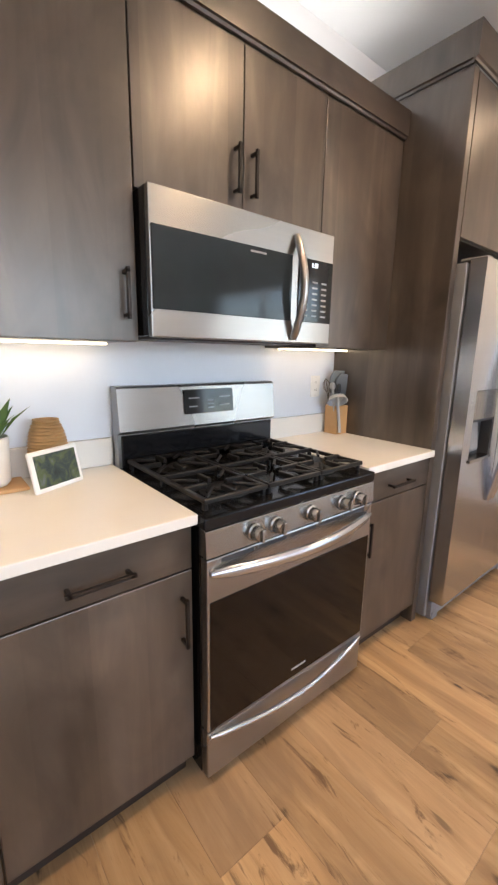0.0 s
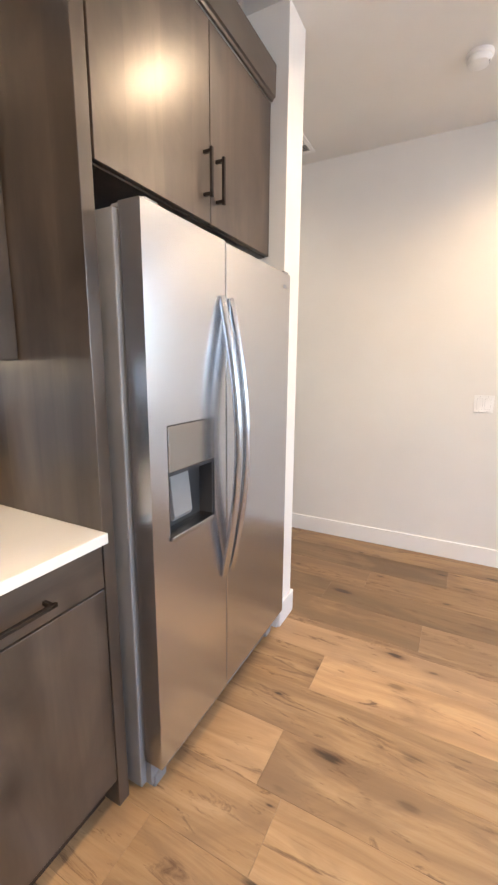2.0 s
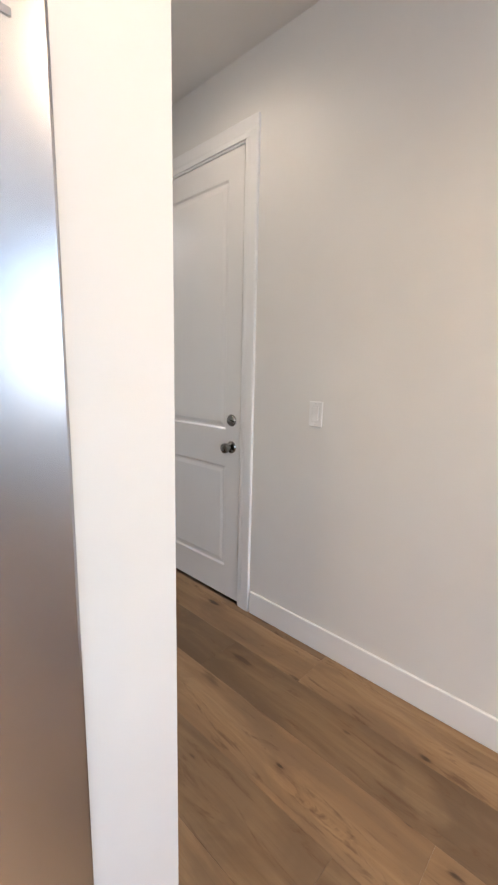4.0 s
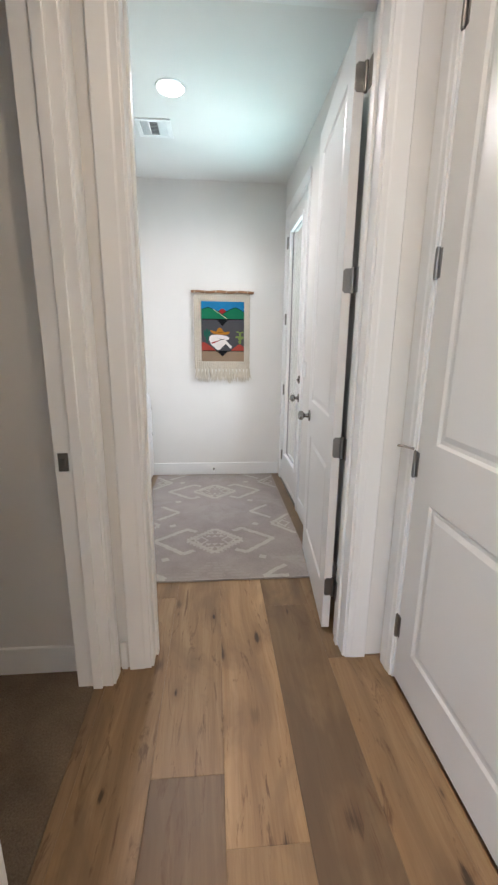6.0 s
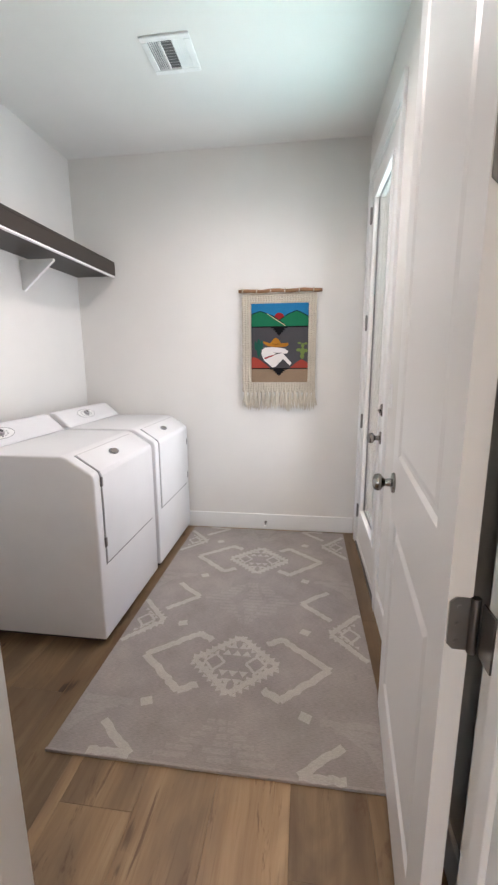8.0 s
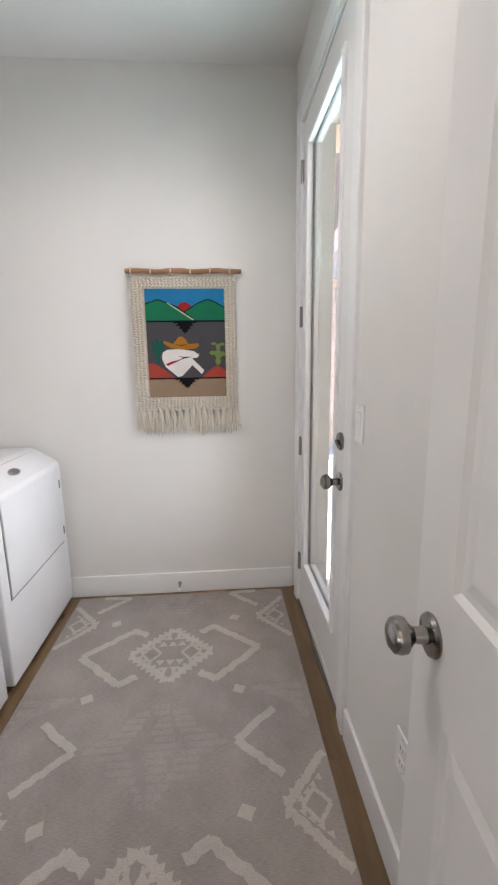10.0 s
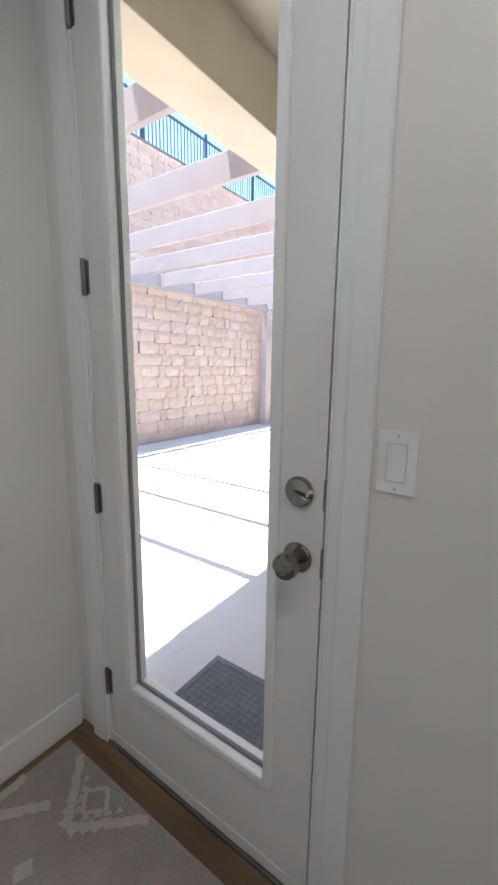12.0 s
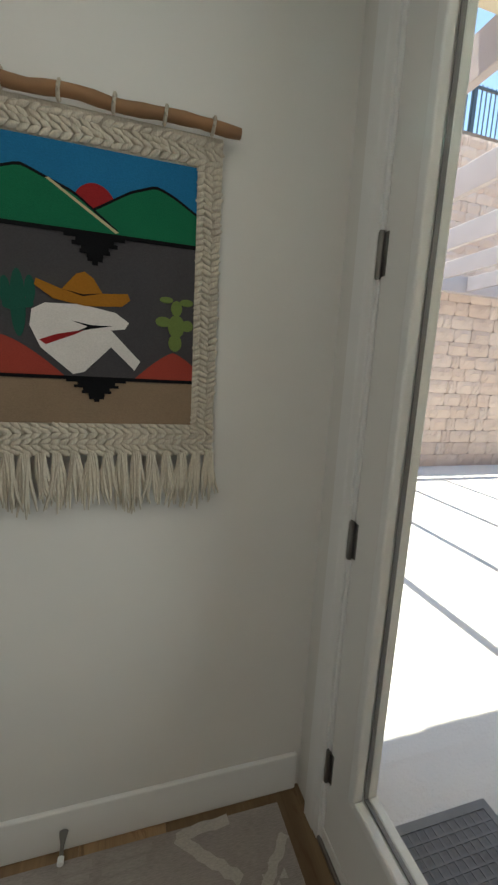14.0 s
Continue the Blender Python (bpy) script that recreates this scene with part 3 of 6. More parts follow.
def add_hardware(door, m, w, knob_u, knob_z, dead_z, hinge_u, hinge_zs, t, both=True):
    """Knob, dead bolt and hinges of a door whose local frame is m."""
    faces = [(0.0, -1)] + ([(t, 1)] if both else [])
    for y, s in faces:
        bm = knob_mesh(s)
        bmesh.ops.transform(bm, matrix=m @ Matrix.Translation((knob_u, y, knob_z)), verts=bm.verts[:])
        k = part("door_knob", bm, NICKEL, door, "brushed nickel round door knob", True)
        if s < 0:
            bm = lathe([(0, 0.066), (0.0135, 0.066), (0.0135, 0.0715), (0.012, 0.0725), (0, 0.0725)], (0, 0, 0), "y", 20, -1)
            bmesh.ops.transform(bm, matrix=m @ Matrix.Translation((knob_u, y, knob_z)), verts=bm.verts[:])
            part("key_cylinder", bm, HINGE, k, "dark round lock cylinder", True)
    if dead_z:
        bm = lathe([(0, 0), (0.032, 0), (0.033, 0.006), (0.028, 0.012), (0.0, 0.014)], (0, 0, 0), "y", 28, -1)
        bmesh.ops.transform(bm, matrix=m @ Matrix.Translation((knob_u, 0, dead_z)), verts=bm.verts[:])
        bolt = part("deadbolt", bm, NICKEL, door, "round nickel dead bolt", True)
        bm = solid((-0.007, 0.033, -0.024, -0.012, -0.0045, 0.0045), bevel=0.003)
        bmesh.ops.transform(bm, matrix=m @ Matrix.Translation((knob_u, 0, dead_z)) @ pose(0, 0, 0, 0, 18, 0), verts=bm.verts[:])
        part("thumb_turn", bm, NICKEL, bolt, "", True)
    for z in hinge_zs:
        bm = tube([(0, -0.006, -0.046), (0, -0.006, 0.046)], 0.0075, 10)
        for e in (-0.050, 0.046):
            tube([(0, -0.006, e), (0, -0.006, e + 0.004)], 0.006, 8, True, bm)
        side = 1 if hinge_u < w / 2 else -1
        box(bm, min(0, side * 0.018), max(0, side * 0.018), -0.0022, 0.0012, -0.045, 0.045)
        box(bm, min(0, -side * 0.012), max(0, -side * 0.012), -0.0022, 0.0012, -0.045, 0.045)
        bmesh.ops.transform(bm, matrix=m @ Matrix.Translation((hinge_u, 0, z)), verts=bm.verts[:])
        part("hinge", bm, HINGE, door, "satin nickel butt hinge", True)


HINGE_Z = (0.232, 0.904, 1.576, 2.247)


def hall_door():
    w, h, t = 0.7605, 2.401, 0.040
    m = Matrix.Translation((5.2565, 4.097, 0.014)) @ pose(0, 0, 0, 0, 0, -90)
    bm = panel_door_mesh(w, h, t, [(0.185, 0.79), (1.00, 2.275)], 0.112)
    bmesh.ops.transform(bm, matrix=m, verts=bm.verts[:])
    door = tagged(mesh_ob("door_1", bm, DOORP), "closed white two-panel door with nickel knob and dead bolt", "door", "", "structure")
    ORIGIN[door.name] = Vector((0, 0, 0))
    add_hardware(door, m, w, w - 0.062, 0.905, 1.055, -0.004, HINGE_Z, t, False)
    bm = tube([(-0.006, -0.012, 0.96), (-0.02, -0.04, 0.965), (-0.035, -0.062, 0.967)], 0.0045, 8)
    bmesh.ops.transform(bm, matrix=m, verts=bm.verts[:])
    part("hinge_stop", bm, HINGE, door, "small hinge-pin door stop", True)


def laundry_door():
    w, h, t = 0.785, 2.402, 0.035
    m = Matrix.Translation((5.034, 4.402, 0.014)) @ pose(0, 0, 0, 0, 0, 90 - 5.4) @ Matrix.Diagonal((1, -1, 1, 1))
    bm = panel_door_mesh(w, h, t, [(0.185, 0.79), (1.00, 2.275)], 0.112)
    bmesh.ops.transform(bm, matrix=m, verts=bm.verts[:])
    bmesh.ops.recalc_face_normals(bm, faces=bm.faces[:])
    door = tagged(mesh_ob("door_2", bm, DOORP), "open white two-panel laundry door with nickel knobs", "door", "", "structure")
    ORIGIN[door.name] = Vector((0, 0, 0))
    m2 = Matrix.Translation((5.034, 4.402, 0.014)) @ pose(0, 0, 0, 0, 0, 90 - 5.4)
    for y, s in ((0.0, 1), (-t, -1)):
        bm = knob_mesh(s)
        bmesh.ops.transform(bm, matrix=m2 @ Matrix.Translation((w - 0.065, y, 0.905)) @ Matrix.Diagonal((1, 1 if s > 0 else 0.85, 1, 1)), verts=bm.verts[:])
        part("door_knob", bm, NICKEL, door, "brushed nickel round door knob", True)
    for z in HINGE_Z:
        bm = prism([(5.036, z - 0.036), (5.045, z - 0.045), (5.067, z - 0.045), (5.067, z + 0.045), (5.045, z + 0.045), (5.036, z + 0.036)], "y", 4.3975, 4.4015)
        tube([(5.073, 4.396, z - 0.047), (5.073, 4.396, z + 0.047)], 0.0075, 10, True, bm)
        box(bm, 5.0785, 5.0815, 4.345, 4.385, z - 0.045, z + 0.045)
        for dz in (-0.03, 0.0, 0.03):
            tube([(5.050, 4.3960, z + dz), (5.050, 4.398, z + dz)], 0.004, 8, True, bm)
        part("hinge", bm, HINGE, door, "satin nickel butt hinge", True)


def glazed_door():
    x, t = 5.207, 0.044
    y0, y1, z0, z1 = 5.9012, 6.662, 0.014, 2.415
    g0, g1, b0, b1 = 6.018, 6.545, 0.285, 2.286
    bm = solid((x, x + t, y0, g0, z0, z1), (x, x + t, g1, y1, z0, z1), (x, x + t, g0, g1, z0, b0), (x, x + t, g0, g1, b1, z1))
    door = tagged(mesh_ob("door_3", bm, DOORP), "closed white door with one tall glass pane", "door", "", "structure")
    ORIGIN[door.name] = Vector((0, 0, 0))
    for side, xa, xb in ((0, x - 0.011, x + 0.016), (1, x + t - 0.016, x + t + 0.011)):
        w = 0.026
        for nm, r in (("glazing_bead", (xa, xb, g0 - w + 0.012, g0 + 0.012, b0 - w + 0.012, b1 + w - 0.012)), ("glazing_bead", (xa, xb, g1 - 0.012, g1 + w - 0.012, b0 - w + 0.012, b1 + w - 0.012)),
                      ("glazing_bead", (xa, xb, g0 + 0.012, g1 - 0.012, b0 - w + 0.012, b0 + 0.012)), ("glazing_bead", (xa, xb, g0 + 0.012, g1 - 0.012, b1 - 0.012, b1 + w - 0.012))):
            part(nm, solid(r, bevel=0.005), TRIM, door)
    for r in ((g0 + 0.012, g0 + 0.015, b0 + 0.012, b1 - 0.012), (g1 - 0.015, g1 - 0.012, b0 + 0.012, b1 - 0.012), (g0 + 0.015, g1 - 0.015, b0 + 0.012, b0 + 0.015), (g0 + 0.015, g1 - 0.015, b1 - 0.015, b1 - 0.012)):
        part("gasket", solid((x + 0.0165, x + 0.0275, *r)), GREYP, door, "dark glazing gasket")
    pane = part("pane", solid((x + 0.019, x + 0.025, g0 + 0.002, g1 - 0.002, b0 + 0.002, b1 - 0.002)), GLASS, door, "clear glass pane")
    pane.visible_shadow = False
    m = Matrix.Translation((x, y1, 0.0)) @ pose(0, 0, 0, 0, 0, -90)
    add_hardware(door, m, y1 - y0, 6.662 - 5.957, 0.915, 1.062, -0.004, (0.252, 0.906, 1.561, 2.215), t, True)
    # dark strip drawn in the latch-side gap to paint its shade
    part("weatherstrip", solid((x + 0.006, x + t, 5.8965, 5.9005, z0, z1)), DARK, door, "dark strip that paints the shade in the door gap")
    for z in (0.915, 1.062):
        part("latch_plate", solid((x - 0.003, x + 0.02, 5.8955, 5.9035, z - 0.032, z + 0.032), bevel=0.001, seg=1), HINGE, door, "dull metal latch plate")
    part("sweep", solid((x - 0.004, x, y0, y1, 0.014, 0.05), bevel=0.001, seg=1), DOORP, door)


hall_door()
laundry_door()
glazed_door()
part("strike_plate", solid((3.998, 4.032, 4.1305, 4.1345, 0.90, 0.965), (4.008, 4.022, 4.128, 4.131, 0.918, 0.947), bevel=0.001, seg=1), HINGE,
     tagged(thing("door_catch", (4.015, 4.134, 0.90), "satin nickel strike plate on the white jamb", "strike plate")))
catch2 = thing("door_catch", (4.045, 3.361, 1.55), "satin nickel hinge leaf on the bedroom jamb", "hinge")
part("hinge_leaf", solid((4.030, 4.062, 3.3605, 3.364, 1.53, 1.62), bevel=0.001, seg=1), HINGE, catch2)
part("knuckle", tube([(4.02, 3.366, 1.53), (4.02, 3.366, 1.62)], 0.007), HINGE, catch2, "", True)


# ---- kitchen ----
def bar_pull(parent, a, b, out):
    """A square dark bar handle from a to b that stands off along out."""
    a, b, out = Vector(a), Vector(b), Vector(out)
    way = (b - a).normalized()
    bm = bmesh.new()
    r = 0.0055
    for p0, p1 in ((a + out, b + out), (a + way * 0.006, a + way * 0.006 + out), (b - way * 0.006, b - way * 0.006 + out)):
        lo = Vector([min(u, v) - r for u, v in zip(p0, p1)])
        hi = Vector([max(u, v) + r for u, v in zip(p0, p1)])
        box(bm, lo.x, hi.x, lo.y, hi.y, lo.z, hi.z)
    bmesh.ops.bevel(bm, geom=bm.edges[:], offset=0.0015, segments=1, affect="EDGES")
    return part("handle", bm, BRONZE, parent, "dark bronze bar handle")


BASE_FACE, COUNTER_FRONT, WALL_FACE = 2.455, 2.432, 3.065


def base_cabinet(x0, x1, handle_right):
    c = thing("base_cabinet", ((x0 + x1) / 2, 2.76, 0), "grey-brown stained wood base cabinet with drawer above a door", "cabinet", "base cabinets beside the range")
    part("body", solid((x0, x1, BASE_FACE + 0.022, WALL_FACE - 0.002, 0.10, 0.883)), CAB, c)
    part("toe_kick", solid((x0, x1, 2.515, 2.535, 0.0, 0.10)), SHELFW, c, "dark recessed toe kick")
    g = 0.002
    d = part("drawer_front", solid((x0 + g, x1 - g, BASE_FACE, BASE_FACE + 0.020, 0.750, 0.877), bevel=0.002), CABX, c)
    mid = (x0 + x1) / 2
    bar_pull(d, (mid - 0.078, BASE_FACE, 0.803), (mid + 0.078, BASE_FACE, 0.803), (0, -0.030, 0))
    d = part("door", solid((x0 + g, x1 - g, BASE_FACE, BASE_FACE + 0.020, 0.105, 0.745), bevel=0.002), CAB, c)
    hx = x1 - 0.035 if handle_right else x0 + 0.038
    bar_pull(d, (hx, BASE_FACE, 0.530), (hx, BASE_FACE, 0.672), (0, -0.030, 0))
    return c


base_cabinet(1.090, 1.606, True)
base_cabinet(0.560, 1.088, False)
base_cabinet(2.388, 2.894, False)
for cx0, cx1 in ((0.555, 1.612), (2.381, 2.896)):
    c = thing("countertop", ((cx0 + cx1) / 2, 2.75, 0.884), "white quartz countertop with short upstand", "countertop")
    part("slab", solid((cx0, cx1, COUNTER_FRONT, WALL_FACE - 0.001, 0.884, 0.914), bevel=0.003), QUARTZ, c)
    part("upstand", solid((cx0, cx1, WALL_FACE - 0.021, WALL_FACE - 0.001, 0.9145, 1.018), bevel=0.002), QUARTZ, c)
# added panel; the blue of daylight is painted into its white
SPLASH_DAYLIT = plain("daylit_splash_panel", (0.70, 0.755, 0.84), 0.35, 0, 200, 0.02, 0.02)
structure("splashback", solid((0.556, 2.895, 3.059, 3.0645, 1.019, 1.42)), SPLASH_DAYLIT, "added splashback panel, its white painted with a blue daylight cast", "splashback")
UPPER_FACE, UPPER_BOTTOM, UPPER_TOP = 2.735, 1.365, 2.275


def upper_cabinet(x0, x1, z0, doors, handles, label):
    c = thing("wall_cabinet", ((x0 + x1) / 2, 2.9, z0), label, "cabinet", "wall cabinets")
    part("body", solid((x0 + 0.001, x1 - 0.001, UPPER_FACE + 0.022, WALL_FACE - 0.002, z0, UPPER_TOP + 0.03)), CAB, c)
    for a, b in doors:
        d = part("door", solid((a + 0.0015, b - 0.0015, UPPER_FACE, UPPER_FACE + 0.020, z0 + 0.001, UPPER_TOP), bevel=0.002), CAB, c)
        for hx, h0, h1 in handles:
            if a < hx < b:
                bar_pull(d, (hx, UPPER_FACE, h0), (hx, UPPER_FACE, h1), (0, -0.030, 0))
    return c


upper_cabinet(0.560, 1.090, UPPER_BOTTOM, [(0.560, 1.090)], [(0.60, 1.432, 1.562)], "grey-brown stained wood wall cabinet")
upper_cabinet(1.091, 1.600, UPPER_BOTTOM, [(1.091, 1.600)], [(1.562, 1.432, 1.562)], "grey-brown stained wood wall cabinet beside the microwave")
upper_cabinet(1.601, 2.376, 1.782, [(1.601, 1.985), (1.985, 2.376)], [(1.950, 1.845, 1.980), (2.020, 1.845, 1.980)], "grey-brown two-door wood cabinet above the microwave")
upper_cabinet(2.377, 2.893, UPPER_BOTTOM, [(2.377, 2.893)], [], "grey-brown stained wood wall cabinet beside the tall panel")
part("board", prism([(2.735, 2.278), (2.725, 2.278), (2.722, 2.287), (2.715, 2.289), (2.712, 2.385), (2.735, 2.385)], "x", 0.56, 2.893), CABX,
     thing("crown_board", (1.7, 2.72, 2.278), "grey-brown wood crown board over the wall cabinets", "trim"))


def fridge_surround():
    c = thing("fridge_cabinet", (3.42, 2.76, 0), "grey-brown stained wood surround with two doors over the fridge", "cabinet")
    part("side_panel", solid((2.897, 2.938, 2.455, WALL_FACE - 0.002, 0, 2.45), bevel=0.002), CAB, c)
    part("body", solid((2.939, 3.932, 2.478, WALL_FACE - 0.002, 1.835, 2.45)), CAB, c)
    for a, b, hx in ((2.946, 3.452, 3.415), (3.456, 3.930, 3.492)):
        d = part("door", solid((a, b, 2.456, 2.476, 1.838, 2.446), bevel=0.002), CAB, c)
        bar_pull(d, (hx, 2.456, 1.912), (hx, 2.456, 2.052), (0, -0.030, 0))
    part("crown_front", prism([(2.455, 2.450), (2.447, 2.450), (2.444, 2.460), (2.436, 2.463), (2.434, 2.580), (2.455, 2.580)], "x", 2.876, 3.933), CABX, c)
    part("crown_side", prism([(2.897, 2.450), (2.889, 2.450), (2.886, 2.460), (2.878, 2.463), (2.876, 2.580), (2.897, 2.580)], "y", 2.4555, WALL_FACE - 0.002), CAB, c)


fridge_surround()


def led_strip(x0, x1):
    c = thing("led_light", ((x0 + x1) / 2, 2.97, 1.353), "warm LED strip under the wall cabinets", "light strip")
    part("lens", solid((x0, x1, 2.965, 2.977, 1.3575, 1.364)), LED, c)


over = thing("led_light", (1.72, 2.90, 2.386), "white LED strip on top of the wall cabinets", "light strip")
part("channel", solid((0.57, 2.87, 2.885, 2.915, 2.306, 2.390), bevel=0.002), GREYL, over)
led_strip(0.58, 1.585)
led_strip(2.39, 2.885)


def kitchen_range():
    x0, x1 = 1.617, 2.376
    c = thing("gas_range", (2.0, 2.72, 0), "stainless steel gas range with black grates and dark oven window", "stove")
    part("body", solid((x0 + 0.002, x1 - 0.002, 2.438, 3.045, 0.045, 0.872), bevel=0.003), BLACK, c, "black side panels")
    part("cooktop", solid((x0 - 0.003, x1 + 0.003, 2.402, 3.045, 0.872, 0.908), bevel=0.006), BLACK, c, "glossy black cooktop")
    part("control_panel", prism([(2.412, 0.872), (2.404, 0.868), (2.398, 0.792), (2.440, 0.792), (2.440, 0.872)], "x", x0, x1, 0.001, 1), STEEL, c, "stainless control panel")
    for kx in (1.784, 1.869, 2.025, 2.186, 2.271):
        k = part("knob", lathe([(0.0, 0), (0.027, 0.0), (0.027, 0.006), (0.023, 0.009), (0.021, 0.032), (0.018, 0.036), (0, 0.037)], (kx, 2.401, 0.828), "y", 24, -1), STEEL, c, "round steel burner knob", True)
        part("grip", solid((kx - 0.0045, kx + 0.0045, 2.356, 2.366, 0.808, 0.848), bevel=0.002), STEEL, k)
    door = part("oven_door", solid((x0 + 0.003, x1 - 0.003, 2.402, 2.438, 0.218, 0.786), bevel=0.005), STEEL, c, "stainless oven door")
    part("window", solid((x0 + 0.012, x1 - 0.012, 2.3995, 2.404, 0.226, 0.654), bevel=0.001, seg=1), OVENGLASS, door, "dark brown oven glass")
    for k in range(5):
        part("vent_slot", solid((x0 + 0.050 + k * 0.135, x0 + 0.165 + k * 0.135, 2.4005, 2.406, 0.768, 0.779)), DARK, door, "dark vent slot")
    part("mark", solid((1.965, 2.035, 2.3985, 2.4, 0.255, 0.262)), PRINT, door)
    bm = tube(arc_points((x0 + 0.014, 2.398, 0.742), (x1 - 0.014, 2.398, 0.742), (0, -0.058, 0.0), 24), [0.006] + [0.010] + [0.0135] * 21 + [0.010] + [0.006], 16)
    for v in bm.verts:
        v.co.z = 0.742 + (v.co.z - 0.742) * 1.45
    part("handle", bm, STEELV, door, "broad bowed steel handle", True)
    drawer = part("drawer", solid((x0 + 0.003, x1 - 0.003, 2.404, 2.438, 0.048, 0.212), bevel=0.005), STEEL, c, "stainless storage drawer")
    bm = tube(arc_points((x0 + 0.012, 2.402, 0.200), (x1 - 0.012, 2.402, 0.200), (0, -0.026, -0.034), 24), [0.005] + [0.009] * 23 + [0.005], 12)
    part("drawer_pull", bm, STEELV, drawer, "curved drawer lip", True)
    for fx in (x0 + 0.05, x1 - 0.05):
        part("foot", lathe([(0.018, 0), (0.018, 0.02), (0.010, 0.022), (0.010, 0.05)], (fx, 2.46, 0.0)), DARK, c, "", True)
    bg = part("backguard", prism([(2.995, 1.035), (2.972, 1.045), (2.990, 1.205), (3.000, 1.212), (3.045, 1.212), (3.045, 0.905), (2.995, 0.905)], "x", x0, x1, 0.002, 1), STEEL, c, "stainless backguard")
    part("lower_panel", solid((x0 + 0.012, x1 - 0.012, 2.984, 2.998, 0.908, 1.030), bevel=0.004), BLACK, bg, "black lower backguard")
    tilt = Matrix.Translation((2.01, 2.9795, 1.142)) @ pose(0, 0, 0, -6.5, 0, 0)
    bm = solid((-0.121, 0.121, -0.003, 0.002, -0.049, 0.049), bevel=0.001, seg=1)
    bmesh.ops.transform(bm, matrix=tilt, verts=bm.verts[:])
    disp = part("display", bm, BLKGLASS, bg, "black glass display")
    bm = bmesh.new()
    for u, v, w in ((-0.10, 0.012, 0.05), (-0.10, -0.022, 0.04), (-0.01, 0.0, 0.03), (-0.01, -0.015, 0.03), (-0.01, -0.03, 0.03), (0.05, 0.012, 0.055), (0.05, -0.022, 0.05)):
        box(bm, u, u + w, -0.0042, -0.003, v, v + 0.005)
    bmesh.ops.transform(bm, matrix=tilt, verts=bm.verts[:])
    part("print", bm, PRINT, disp)["kind"] = "stuff"
    # burners
    for bx_, by_, r in ((1.79, 2.56, 0.046), (1.79, 2.86, 0.038), (1.996, 2.71, 0.042), (2.205, 2.56, 0.046), (2.205, 2.86, 0.034)):
        b = part("burner", lathe([(r + 0.016, 0), (r + 0.016, 0.006), (r, 0.009), (r, 0.016), (r - 0.004, 0.020), (0, 0.021)], (bx_, by_, 0.908)), IRON, c, "black burner cap", True)
        part("burner_ring", lathe([(r + 0.034, 0.0), (r + 0.034, 0.003), (r + 0.018, 0.004), (r + 0.017, 0.0)], (bx_, by_, 0.908)), IRON, b, "", True)
    # three cast grates
    gz0, gz1 = 0.930, 0.944
    for gx0, gx1 in ((1.640, 1.872), (1.876, 2.116), (2.120, 2.352)):
        bars = []
        w = 0.0072
        for yy in (2.450, 2.965):
            bars.append((gx0, gx1, yy - w, yy + w, gz0, gz1))
        for xx in (gx0 + w, gx1 - w):
            bars.append((xx - w, xx + w, 2.450, 2.965, gz0, gz1))
        mx = (gx0 + gx1) / 2
        for yy in (2.708,):
            bars.append((gx0, gx1, yy - w, yy + w, gz0, gz1 + 0.002))
        for cy in (2.56, 2.86):
            bars += [(mx - w, mx + w, cy - 0.105, cy - 0.035, gz0, gz1 + 0.004), (mx - w, mx + w, cy + 0.035, cy + 0.105, gz0, gz1 + 0.004),
                     (gx0, mx - 0.035, cy - w, cy + w, gz0, gz1 + 0.004), (mx + 0.035, gx1, cy - w, cy + w, gz0, gz1 + 0.004)]
        for xx in (gx0 + 0.01, gx1 - 0.01):
            for yy in (2.458, 2.708, 2.957):
                bars.append((xx - 0.007, xx + 0.007, yy - 0.007, yy + 0.007, 0.908, gz0))
        bm = solid(*bars, bevel=0.0022, seg=1)
        for cy in (2.56, 2.86):
            for sx in (-1, 1):
                for sy in (-1, 1):
                    tube([(mx + sx * 0.10, cy + sy * 0.10, 0.940), (mx + sx * 0.038, cy + sy * 0.038, 0.944)], 0.0058, 6, True, bm)
        part("grate", bm, IRON, c, "black cast-iron grate")


kitchen_range()


